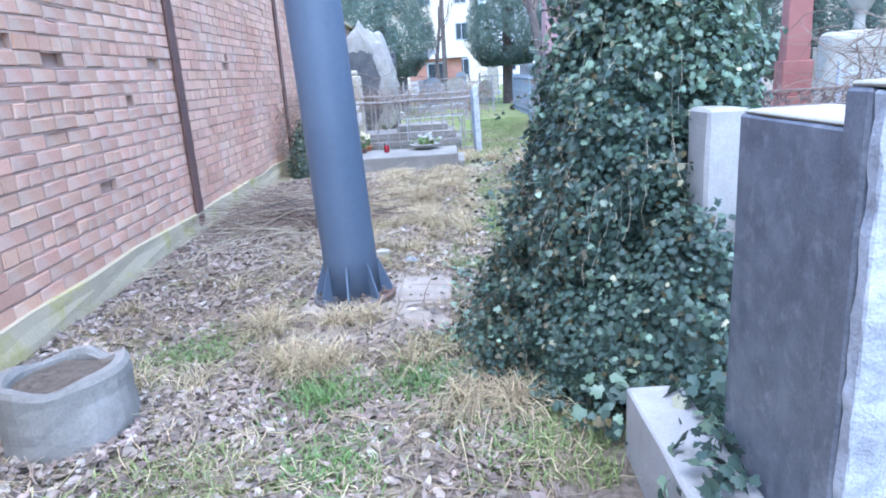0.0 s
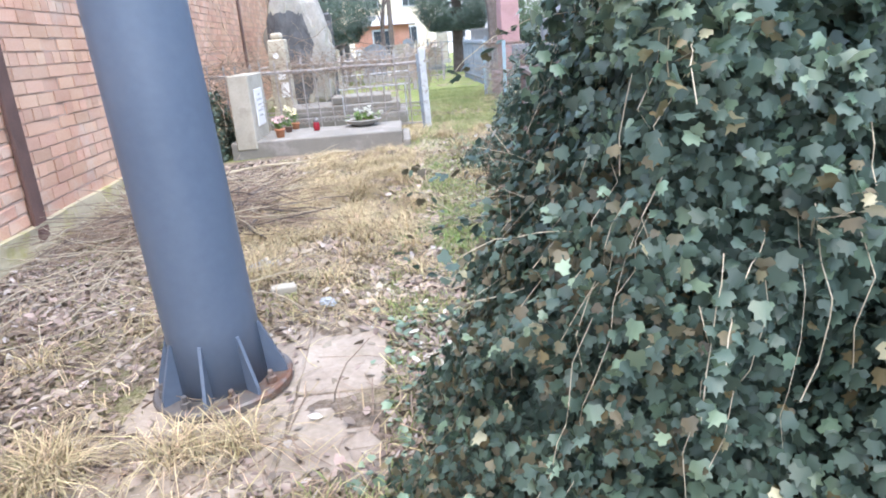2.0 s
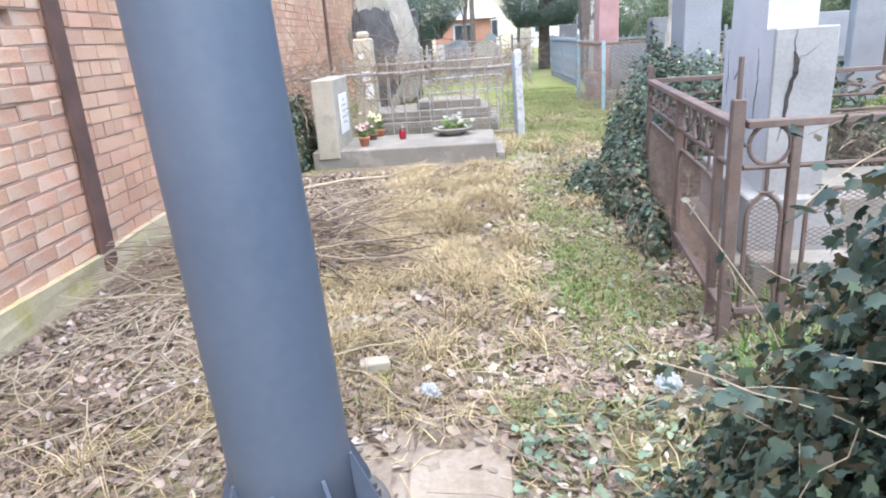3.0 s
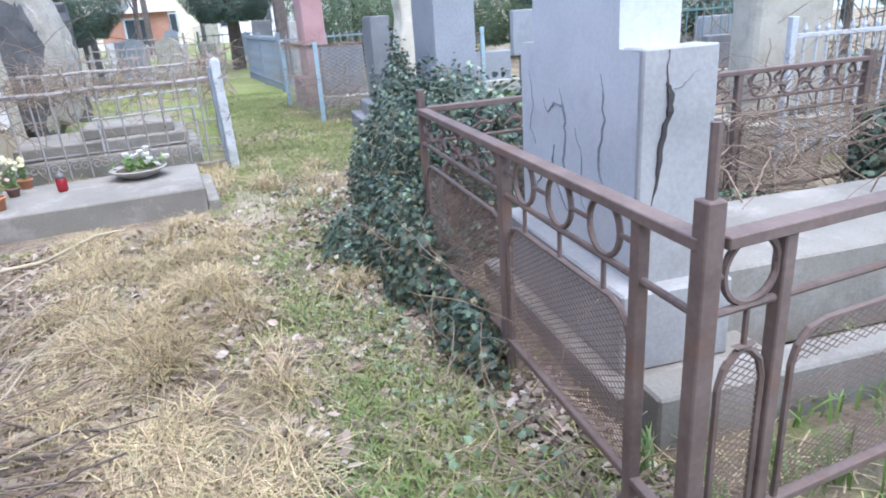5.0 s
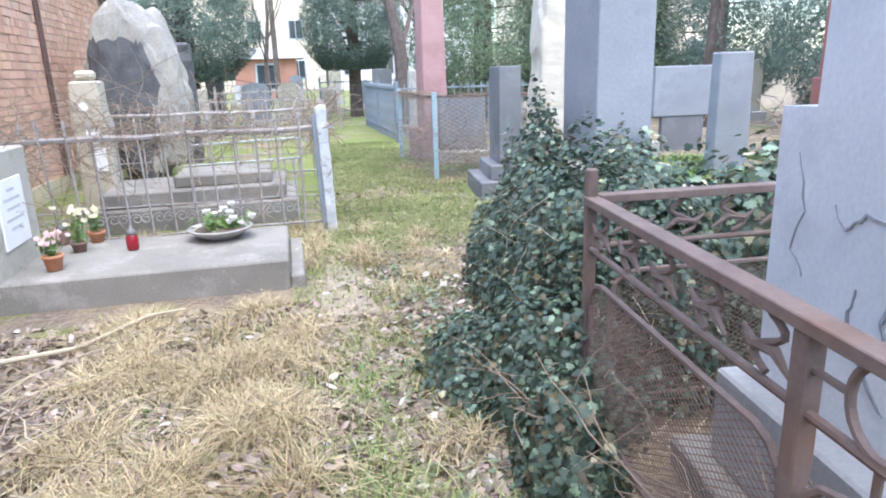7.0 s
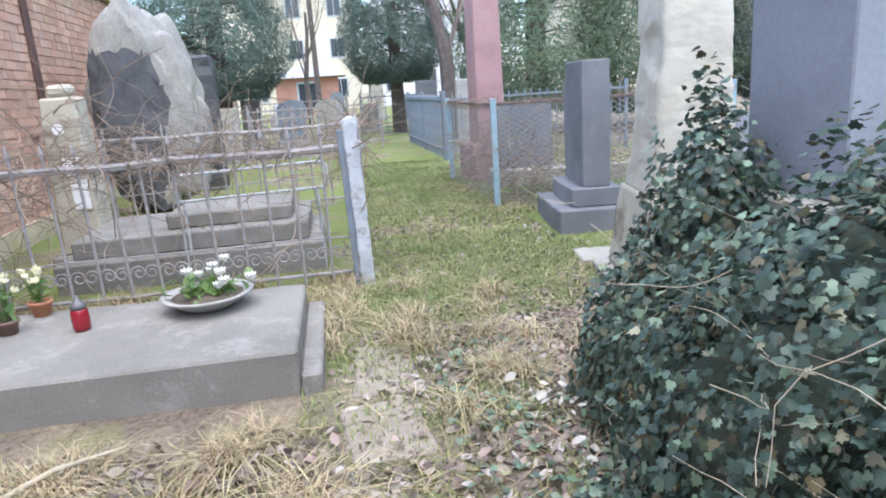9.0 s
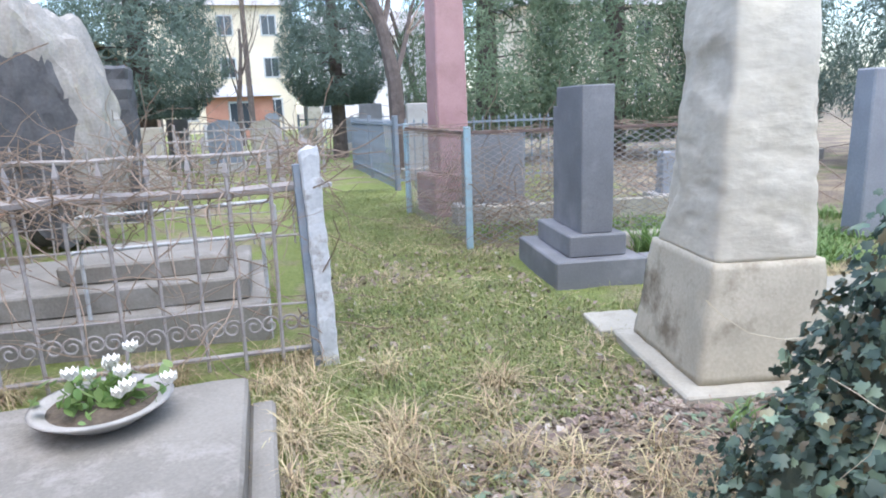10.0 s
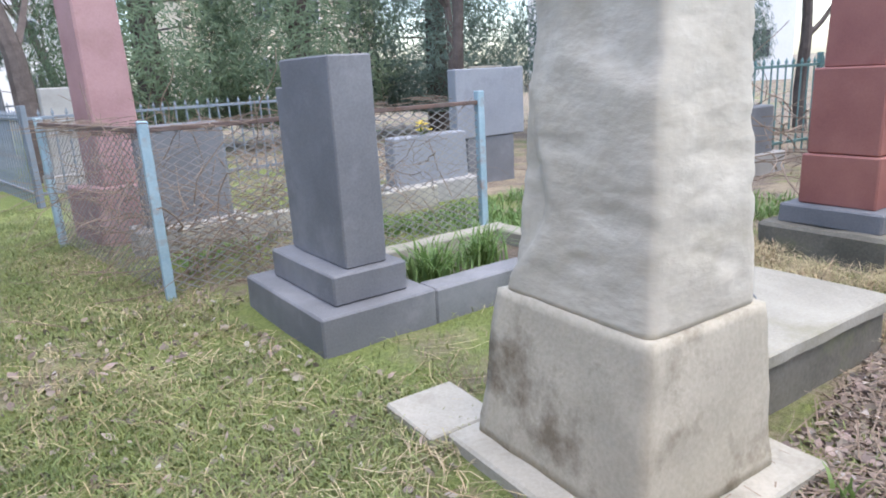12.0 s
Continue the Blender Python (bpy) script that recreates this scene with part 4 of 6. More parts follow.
def blob_ivy(name, label, blobs, n, size, pale_share=0.15, core=True, brown_share=0.0):
    """Ivy heaped over low mounds: (x, y, half length, half width, height, turn in degrees)."""
    t = thing(name, pose(blobs[0][0], blobs[0][1], 0), label, "ivy")
    P, N = [], []
    area = [b[2] * b[3] + (b[2] + b[3]) * b[4] for b in blobs]
    for b, ar in zip(blobs, area):
        m = int(n * ar / sum(area))
        u = rng.normal(0, 1, (m, 3))
        u[:, 2] = np.abs(u[:, 2])
        u /= np.linalg.norm(u, axis=1, keepdims=True)
        k = 1 + 0.22 * nz3(u * 2 + b[0], 1.6) + 0.12 * nz3(u * 2 + b[1], 4.1)
        e = np.stack([u[:, 0] * b[2], u[:, 1] * b[3], u[:, 2] * b[4]], 1) * (k * rng.uniform(0.86, 1.08, m))[:, None]
        c, s = math.cos(radians(b[5])), math.sin(radians(b[5]))
        nn = np.stack([u[:, 0] / b[2], u[:, 1] / b[3], u[:, 2] / b[4]], 1)
        for arr, out in ((e, P), (nn, N)):
            w = np.stack([arr[:, 0] * c - arr[:, 1] * s, arr[:, 0] * s + arr[:, 1] * c, arr[:, 2]], 1)
            if out is P:
                w += np.array([b[0], b[1], 0.02])
            out.append(w)
        if core:
            # filler under the leaves in the same painted shade colour
            bm = bmesh.new()
            bmesh.ops.create_icosphere(bm, subdivisions=4, radius=1.0)
            for v in bm.verts:
                kk = 0.84 * (1 + 0.22 * noise.noise((v.co * 2 + Vector((b[0],) * 3)) * 1.6))
                q = Vector((v.co.x * b[2] * kk, v.co.y * b[3] * kk, max(-0.05, v.co.z * b[4] * kk)))
                v.co = (q.x * c - q.y * s + b[0] - blobs[0][0], q.x * s + q.y * c + b[1] - blobs[0][1], q.z)
            part("shade_filler", bm, M_CORE, t, smooth=True)
    P, N = np.concatenate(P), np.concatenate(N)
    N /= np.linalg.norm(N, axis=1, keepdims=True)
    keep = P[:, 2] > -0.02
    P, N = P[keep] - np.array([blobs[0][0], blobs[0][1], 0]), N[keep]
    lite = rng.uniform(0, 1, len(P)) < pale_share
    dry_l = (~lite) & (rng.uniform(0, 1, len(P)) < brown_share)
    rest_l = ~(lite | dry_l)
    under(ivy_leaves("leaves", P[rest_l], N[rest_l], size, M_IVY), t)
    if dry_l.any():
        under(ivy_leaves("leaves", P[dry_l], N[dry_l], size * 0.9, M_IVY_B), t, "browned ivy leaves")
    if lite.any():
        under(ivy_leaves("leaves", P[lite], N[lite], size * 1.05, M_IVY_S), t, "ivy leaves in a paler glossy green painted as sunlit")
    return t


blob_ivy("ivy_mound", "thick dark ivy heaped between the fence and the grey stele",
         [(1.48, 6.45, 0.52, 0.75, 0.92, 12), (1.30, 6.10, 0.26, 0.30, 0.80, 0), (1.08, 6.0, 0.34, 0.42, 0.48, 0), (1.78, 6.72, 0.42, 0.5, 0.95, 0), (0.95, 6.35, 0.35, 0.5, 0.22, 0), (1.50, 7.28, 0.27, 0.36, 1.05, 0), (1.32, 7.30, 0.27, 0.40, 0.62, 0)], 34000, 0.031, 0.20, brown_share=0.14)
blob_ivy("ivy_patch", "low ivy creeping along the foot of the iron fence",
         [(0.88, 4.85, 0.12, 0.36, 0.24, -6), (0.90, 5.50, 0.17, 0.28, 0.34, 0)], 3000, 0.036, 0.15, brown_share=0.3)
blob_ivy("ivy_patch", "dark ivy burying the foot of the concrete stele",
         [(0.84, 0.80, 0.36, 0.34, 0.76, 0), (0.55, 1.0, 0.35, 0.35, 0.50, 0)], 13000, 0.029, 0.12)
blob_ivy("ivy_patch", "glossy ivy spreading over the ground behind the stele",
         [(1.55, 1.75, 0.85, 0.75, 0.30, 0), (1.1, 2.35, 0.6, 0.45, 0.22, 0), (2.1, 1.2, 0.6, 0.6, 0.25, 0), (1.35, 2.70, 0.45, 0.22, 0.10, 0)], 14000, 0.038, 0.25)
blob_ivy("ivy_patch", "sunlit ivy over the back of the fenced grave",
         [(2.15, 6.15, 0.75, 0.32, 0.98, -4), (4.3, 5.2, 0.35, 0.35, 0.75, 0), (2.7, 5.45, 0.8, 0.22, 0.22, 0), (2.75, 6.35, 0.6, 0.3, 0.55, 0)], 9000, 0.045, 0.35, brown_share=0.25)

blob_ivy("ivy_patch", "loose ivy leaves over the concrete kerb",
         [(0.70, 0.14, 0.15, 0.34, 0.36, 0), (0.58, -0.15, 0.13, 0.26, 0.32, 0), (0.62, 0.62, 0.30, 0.25, 0.24, 0)], 1000, 0.05, 0.25, core=False)
blob_ivy("ivy_patch", "dark withered ivy between the brick wall and the pale headstone",
         [(-2.34, 8.55, 0.22, 0.45, 0.75, 0), (-2.30, 8.05, 0.20, 0.25, 0.45, 0)], 2600, 0.04, 0.1, brown_share=0.35)
blob_ivy("ivy_patch", "ivy hanging over graves beyond the stele",
         [(4.6, 3.4, 0.9, 0.8, 1.55, 0), (5.6, 2.6, 1.0, 0.8, 1.9, 0)], 5000, 0.09, 0.45)


# ---- lattice fence with dead vines ----
def picket_mesh(h, r=0.008, spear=0.10):
    bm = bmesh.new()
    add_tube(bm, [(0, 0, 0.02), (0, 0, h - spear)], r, 5)
    add_tube(bm, [(0, 0, h - spear), (0, 0, h - spear * 0.7), (0, 0, h)], [r, r * 1.9, 0.001], 4)
    me = bpy.data.meshes.new("picket")
    bm.to_mesh(me)
    bm.free()
    return me


def spiral_pts(cx, cz, r, turns=1.4, n=16, flip=1):
    return [(cx + flip * r * (1 - 0.75 * t) * math.cos(2 * math.pi * turns * t), 0, cz + r * (1 - 0.75 * t) * math.sin(2 * math.pi * turns * t)) for t in [i / n for i in range(n + 1)]]


def lattice_side(origin, heading, length, label, scrolls=True, step=0.185, seed=1, h=1.12):
    rnd = random.Random(seed)
    f = thing("lattice_fence", pose(*origin, 0, 0, heading), label, "fence", group="lattice fence sides")
    me = picket_mesh(h, 0.0105)
    me.materials.append(M_GREYRAIL)
    n = int(length / step)
    for i in range(n + 1):
        o = new("picket", me)
        o.parent = f
        o.matrix_local = pose(i * step, rnd.uniform(-0.01, 0.01), rnd.uniform(-0.03, 0.0), rnd.uniform(-1.5, 1.5), rnd.uniform(-2.0, 2.0), 0)
    for z, r in ((0.93, 0.026), (0.335, 0.007), (0.08, 0.014)):
        pts = [(length * j / 8, rnd.uniform(-0.008, 0.008), z + rnd.uniform(-0.012, 0.012)) for j in range(9)]
        part("rail", tube(pts, r, 6), M_GREYRAIL, f)
    if scrolls:
        for i in range(n):
            for fl in (1, -1):
                part("scroll", tube(spiral_pts(i * step + step / 2 + fl * 0.040, 0.23, 0.052, flip=fl), 0.006, 5), M_GREYRAIL, f)
    return f


lattice_side((-2.62, 9.66, 0), 0, 2.96, "rusty grey lattice fence with spear tops and scrolls")
lattice_side((0.42, 9.72, 0), 88.5, 3.3, "rusty grey lattice fence side along the grass path", scrolls=False, seed=2)
lattice_side((-2.62, 13.05, 0), 0, 3.1, "rusty grey lattice fence at the back of the grave plot", scrolls=False, step=0.2, seed=3)
gp = thing("gate_post", pose(0.39, 9.62, 0, 0, -1.5, 4), "square fence post with flaking white paint", "fence post")
bm = worn(box(-0.045, 0.045, -0.042, 0.042, -0.1, 1.14, 0.006), 0.03, 0.010, 9)
for v in bm.verts:
    if v.co.z > 1.0:
        v.co.z -= 0.12 * abs(noise.noise((v.co.x * 22, v.co.y * 22, 3.0))) + 0.5 * max(0.0, -v.co.x)
part("post", bm, M_WHITEPOST, gp, "rotten white-painted wood with a splintered top")
part("lug", box(0.043, 0.10, -0.012, 0.012, 0.925, 0.945, 0.002), M_WHITEPOST, gp)
part("angle_iron", box(-0.085, -0.044, -0.02, 0.022, -0.1, 1.05, 0.003), M_BLUEGREY, gp)


def tangle(name, label, boxes, n, r, mat, seed=5, length=0.6, kind="stuff", flat=1.0):
    """Dead stems thrown about in given boxes (x0, x1, y0, y1, z0, z1)."""
    rnd = random.Random(seed)
    bm = bmesh.new()
    for i in range(n):
        b = rnd.choice(boxes)
        p = Vector((rnd.uniform(b[0], b[1]), rnd.uniform(b[2], b[3]), rnd.uniform(b[4], b[5])))
        d = Vector((rnd.uniform(-1, 1), rnd.uniform(-1, 1), rnd.uniform(-0.5, 0.6) * flat)).normalized()
        pts = [p.copy()]
        for j in range(rnd.randint(4, 7)):
            d = (d + Vector((rnd.uniform(-0.4, 0.4), rnd.uniform(-0.4, 0.4), rnd.uniform(-0.4, 0.3) * flat))).normalized()
            p = p + d * length * rnd.uniform(0.12, 0.28)
            p.z = max(p.z, 0.012)
            pts.append(p.copy())
        w = r * rnd.uniform(0.5, 1.4)
        add_tube(bm, pts, [w * (1 - 0.5 * j / len(pts)) for j in range(len(pts))], 4)
    return tagged(obj(name, bm, mat), label, "twigs", kind=kind)


tangle("dead_vines", "dry grey vines tangled over the lattice fence", [(-2.6, 0.3, 9.55, 9.75, 0.75, 1.15), (-2.6, -1.2, 9.5, 10.4, 0.5, 1.3), (-2.6, 0.3, 9.7, 11.5, 0.6, 1.0), (-2.5, 0.35, 9.55, 9.8, 0.0, 0.7)], 300, 0.0036, M_TWIG)
tangle("dead_vines", "brown dry creeper matted along the fence top", [(-2.6, 0.35, 9.6, 9.72, 0.86, 1.05)], 240, 0.0038, M_TWIG, seed=15, length=0.35)
tangle("dead_vines", "brown dry creeper along the side of the lattice fence", [(0.36, 0.46, 9.8, 12.8, 0.75, 1.1), (-2.4, 0.3, 12.9, 13.2, 0.7, 1.1)], 260, 0.0045, M_TWIG, seed=16, length=0.4)
tangle("dead_vines", "dry bramble heap against the brick wall", [(-2.75, -2.1, 8.4, 9.5, 0.1, 1.1)], 160, 0.005, M_TWIG, seed=8)
tangle("stick_pile", "heap of thin dead sticks on the ground", [(-2.1, -1.15, 4.3, 5.3, 0.05, 0.20), (-2.1, -1.15, 4.3, 5.3, 0.03, 0.15), (-2.3, -1.1, 4.9, 6.4, 0.03, 0.10)], 620, 0.004, M_TWIG, seed=9, length=0.65, flat=0.15)
tangle("stick_pile", "dark thicker sticks in the heap", [(-1.9, -0.95, 4.35, 5.1, 0.05, 0.22)], 110, 0.006, M_BARK, seed=29, length=0.45, flat=0.15)
tangle("stick_pile", "pale dry stems strewn over the stick heap", [(-2.2, -1.05, 4.2, 5.6, 0.06, 0.22), (-2.3, -0.9, 4.9, 6.6, 0.03, 0.12), (-2.4, -0.9, 2.9, 4.3, 0.03, 0.08)], 330, 0.0034, M_VINE, seed=19, length=0.6, flat=0.15)
tangle("fallen_twigs", "thin twigs scattered over dead leaves", [(-2.4, 0.4, 0.8, 7.6, 0.012, 0.03), (1.4, 4.2, 7.4, 8.6, 0.01, 0.03)], 260, 0.003, M_TWIG, seed=10, length=0.5, flat=0.1)
tangle("dry_ivy_stems", "thin pale dry stems trailing out of the ivy mound", [(0.95, 1.75, 5.75, 7.2, 0.15, 0.95), (1.0, 1.5, 5.7, 6.6, 0.05, 0.6)], 150, 0.0012, M_VINE, seed=41, length=0.26)
tangle("dry_ivy_stems", "dead brown stems along the foot of the iron fence", [(0.78, 1.1, 4.5, 5.9, 0.02, 0.35), (0.6, 0.95, 3.6, 4.8, 0.02, 0.12)], 120, 0.0024, M_TWIG, seed=42, length=0.4)
tangle("dead_vines", "rusty-brown creeper lying along the rail of the chain-link fence", [(1.92, 4.25, 11.6, 11.9, 1.03, 1.12), (1.86, 1.92, 12.0, 14.2, 1.0, 1.12)], 170, 0.004, M_TWIG, seed=43, length=0.22, flat=0.12)
tangle("dead_brush", "brown leafless brambles behind the rendered monument", [(2.2, 4.2, 5.0, 5.7, 0.1, 0.75), (3.0, 4.4, 5.6, 6.6, 0.1, 0.8)], 330, 0.0045, M_TWIG, seed=44, length=0.6)
tangle("bare_shrub", "leafless shrub twigs by the far graves", [(3.4, 4.6, 3.6, 4.6, 0.7, 1.6)], 240, 0.005, M_TWIG, seed=12, length=0.8)

tangle("dead_brush", "brown dead brush behind the chain-link plot", [(2.3, 4.4, 12.9, 15.5, 0.0, 0.8), (1.9, 3.0, 11.9, 12.5, 0.0, 0.5)], 230, 0.005, M_TWIG, seed=31, length=0.6)
tangle("dead_brush", "brown dead brush between the eastern graves", [(6.5, 10.5, 8.5, 13.5, 0.0, 0.7), (6.0, 9.5, 4.5, 8.5, 0.0, 0.7)], 500, 0.008, M_TWIG, seed=32, length=0.9)

# grave inside the lattice fence
tomb = thing("stepped_grave", pose(-0.85, 10.75, 0), "stepped concrete grave with a rough coping inside the fence", "grave")
part("lower_step", worn(box(-0.95, 0.95, -0.62, 0.62, -0.1, 0.22, 0.012), 0.12, 0.008, 5), M_LEDGER, tomb)
part("middle_step", worn(box(-0.85, 0.85, -0.50, 0.50, 0.22, 0.36, 0.012), 0.12, 0.008, 5), M_LEDGER, tomb)
part("cover", worn(box(-0.2, 0.72, -0.34, 0.36, 0.36, 0.47, 0.012), 0.10, 0.012, 5), M_LEDGER, tomb)
frame_t = thing("tube_frame", pose(-0.35, 10.15, 0), "white-painted bent tube frame of a bench", "bench frame")
part("frame", tube([(-0.55, 0, 0.60), (0.50, 0, 0.62), (0.53, 0, 0.65), (0.53, 0, 0.78), (0.50, 0, 0.81), (-0.5, 0, 0.79)], 0.012, 6), M_WHITEPOST, frame_t)
for x in (-0.5, 0.45):
    part("leg", tube([(x, 0, -0.02), (x, 0, 0.61)], 0.012, 6), M_WHITEPOST, frame_t)
narrow = thing("narrow_headstone", pose(-1.88, 11.15, 0, 0, 0, -2), "narrow weathered stone headstone with two white plaques", "headstone")
part("stele", worn(box(-0.17, 0.17, -0.16, 0.16, 0.12, 1.40, 0.02, 0.03), 0.09, 0.01, 5), M_LIMEBASE, narrow)
part("crown", worn(box(-0.09, 0.09, -0.09, 0.09, 1.40, 1.50, 0.03), 0.05, 0.01, 9), M_LIMEBASE, narrow)
part("base", worn(box(-0.24, 0.24, -0.22, 0.22, -0.1, 0.12, 0.012), 0.1, 0.008, 5), M_LEDGER, narrow)
part("plaque", box(0.0, 0.125, -0.166, -0.148, 0.50, 0.74, 0.003), M_PLAQUE, narrow, "white plaque")
part("plaque", box(-0.03, 0.10, -0.162, -0.142, 0.78, 0.92, 0.003), M_PLAQUE, narrow, "white plaque")
part("portrait", lathe([(0.045, 0.0), (0.045, 0.01)], 14), M_PLAQUE, narrow, "oval enamel plate").matrix_local = pose(-0.02, -0.135, 1.15, 90, 0, 0)

bould = thing("boulder_monument", pose(-1.90, 13.9, 0, 0, 0, 8), "rough boulder monument with a dark dressed face", "monument")
bm = bmesh.new()
bmesh.ops.create_icosphere(bm, subdivisions=5, radius=1.0)
for v in bm.verts:
    c = v.co.copy()
    k = 1 + 0.16 * noise.noise(c * 1.3 + Vector((3, 1, 5))) + 0.16 * abs(noise.noise(c * 2.3 + Vector((7, 2, 1)))) + 0.10 * noise.noise(c * 3.4) + 0.04 * noise.noise(c * 8) - 0.05
    p = max(abs(c.x), abs(c.y), abs(c.z))
    c = c * (0.75 + 0.25 / p) * k
    w = 0.60 * (1.08 - 0.42 * max(0, c.z) ** 2)
    v.co = (c.x * w, max(c.y * 0.42, -0.33 + 0.03 * noise.noise(c * 5)), max(-0.1, 1.22 + c.z * 1.25))
dark_faces = set()
for f in bm.faces:
    c = f.calc_center_median()
    n1f = noise.noise(c * 2.2)
    if f.normal.y < -0.2 and c.z < 1.92 + 0.25 * n1f - 0.1 * c.x and c.x < 0.20 + 0.25 * n1f:
        dark_faces.add(f.index)
face_bm = bm.copy()
for m_bm, keep in ((bm, False), (face_bm, True)):
    m_bm.faces.ensure_lookup_table()
    bmesh.ops.delete(m_bm, geom=[f for f in m_bm.faces if (f.index in dark_faces) != keep], context="FACES")
part("rock", bm, M_ROCK, bould)
part("dressed_face", face_bm, M_ROCKFACE, bould, "dark dressed front of the boulder")
ds = obj("brick_pier", worn(box(-0.17, 0.17, -0.17, 0.17, -0.1, 1.95, 0.04), 0.1, 0.03, 7), M_ROCKFACE, pose(-1.55, 15.6, 0))
tagged(ds, "dark rough stone pier behind the boulder", "pier")


# ---- blue chain-link plots ----
def chain_side(origin, heading, length, label, posts, h=1.05, post_mat=None, rail=True, cell=0.055, slats=False):
    f = thing("chain_link_fence", pose(*origin, 0, 0, heading), label, "fence", group="blue fence sides")
    for s, ph in posts:
        part("post", worn(box(s - 0.03, s + 0.03, -0.03, 0.03, -0.1, ph, 0.005), 0.09, 0.003, 9), post_mat or M_BLUE, f, "post with flaking blue paint")
    if rail:
        part("top_rail", box(0.0, length, -0.02, 0.02, h, h + 0.03, 0.003), M_RUST, f)
    part("wire", diamond_panel(0.0, length, 0.05, h, cell, 0.007), M_WIRE, f, "grey chain-link wire")["kind"] = "stuff"
    return f


chain_side((1.90, 11.93, 0), -11, 2.45, "chain-link fence on blue posts with a rusty top rail", [(0.0, 1.12), (2.42, 1.15)])
chain_side((1.885, 11.99, 0), 91, 2.3, "chain-link fence side along the grass path", [(2.27, 1.12)], cell=0.05)


def picket_fence(origin, heading, length, h, step, mat, label, name="metal_fence", seed=1, group="far grave fences"):
    rnd = random.Random(seed)
    f = thing(name, pose(*origin, 0, 0, heading), label, "fence", group=group)
    me = picket_mesh(h, 0.012, 0.08)
    me.materials.append(mat)
    for i in range(int(length / step) + 1):
        o = new("picket", me)
        o.parent = f
        o.matrix_local = pose(i * step, 0, 0, 0, rnd.uniform(-1, 1), 0)
    for z in (h - 0.12, 0.15):
        part("rail", box(0, length, -0.018, 0.018, z, z + 0.035, 0.003), mat, f)
    for s in np.linspace(0, length, max(2, int(length / 2) + 1)):
        part("post", box(s - 0.03, s + 0.03, -0.03, 0.03, -0.05, h + 0.05, 0.004), mat, f)
    return f


picket_fence((2.20, 16.8, 0), 91, 4.5, 1.15, 0.14, M_BLUEGREY, "faded blue metal fence along the grass path", seed=4)
picket_fence((2.22, 16.75, 0), -7, 3.2, 1.15, 0.14, M_BLUEGREY, "faded blue metal fence across a grave plot", seed=5)
picket_fence((-1.6, 21.0, 0), -3, 3.0, 1.1, 0.2, M_GREYRAIL, "grey metal fence of a distant grave", seed=6)
picket_fence((-2.6, 18.0, 0), 0, 3.0, 1.0, 0.2, M_GREYRAIL, "grey metal fence beside the wall", seed=7)
picket_fence((0.45, 18.0, 0), 90, 3.0, 1.0, 0.2, M_GREYRAIL, "grey metal fence along the far path", seed=8)
picket_fence((1.2, 26.0, 0), 0, 6.0, 1.2, 0.25, M_BLUEGREY, "faded blue fence at the end of the path", seed=9)
picket_fence((-2.6, 27.0, 0), 0, 3.4, 1.2, 0.25, M_GREYRAIL, "grey fence far down the wall", seed=10)
picket_fence((8.0, 11.6, 0), -12, 5.0, 1.25, 0.16, M_GREEN, "dark green metal fence behind the graves", seed=11)
picket_fence((4.6, 6.45, 0), -8, 3.5, 1.15, 0.12, M_WHITEPOST, "white picket fence round a pale monument", seed=12)
pink = thing("pink_column", pose(2.36, 14.2, 0, 0, 0, 6), "tall pink-painted square memorial column", "monument")
part("column", worn(box(-0.20, 0.20, -0.20, 0.20, 0.5, 3.4, 0.015, 0.03), 0.2, 0.006, 3), M_PINK, pink)
part("base", worn(box(-0.32, 0.32, -0.32, 0.32, -0.1, 0.5, 0.015), 0.2, 0.006, 3), M_PINK, pink)


def grave(x, y, w, h, d, mat, label, turn=-6, base=True, name="headstone", top="flat", group="far headstones"):
    g = thing(name, pose(x, y, 0, 0, 0, turn), label, "headstone", group=group)
    bm = bmesh.new()
    if top == "round":
        pts = [(-w / 2, 0), (w / 2, 0)] + [(w / 2 * math.cos(a), h - w / 2 * 0.6 + w / 2 * 0.6 * math.sin(a)) for a in [math.pi * i / 10 for i in range(11)]]
        a = [bm.verts.new((px, -d / 2, pz)) for px, pz in pts]
        b = [bm.verts.new((px, d / 2, pz)) for px, pz in pts]
        bm.faces.new(a)
        bm.faces.new(b[::-1])
        for i in range(len(pts)):
            bm.faces.new((a[i], b[i], b[(i + 1) % len(pts)], a[(i + 1) % len(pts)]))
        bmesh.ops.recalc_face_normals(bm, faces=bm.faces)
    else:
        add_box(bm, -w / 2, w / 2, -d / 2, d / 2, 0.0, h, 0.015, 0.015)
    part("slab", bm, mat, g)
    if base:
        part("base", box(-w / 2 - 0.1, w / 2 + 0.1, -d / 2 - 0.1, d / 2 + 0.1, -0.1, 0.22, 0.012), M_CONCRETE, g)
    return g


grave(2.62, 13.3, 0.72, 1.02, 0.14, M_DARKSTONE, "flat grey headstone inside the chain-link plot", group="")
pk = obj("grave_kerb", worn(box(0.0, 2.5, -0.06, 0.06, -0.05, 0.22, 0.01), 0.12, 0.006, 4), M_PALE, pose(2.42, 13.05, 0, 0, 0, -7))
tagged(pk, "pale concrete kerb inside the chain-link plot", "grave kerb")
grave(5.05, 13.0, 0.95, 0.70, 0.2, M_BLUESTONE, "low wide blue-grey headstone inside the chain-link plot", group="")
bunch = thing("flower_bunch", pose(4.97, 12.98, 0.702), "bunch of bright yellow artificial flowers lying on a headstone", "flowers")
fb = random.Random(14)
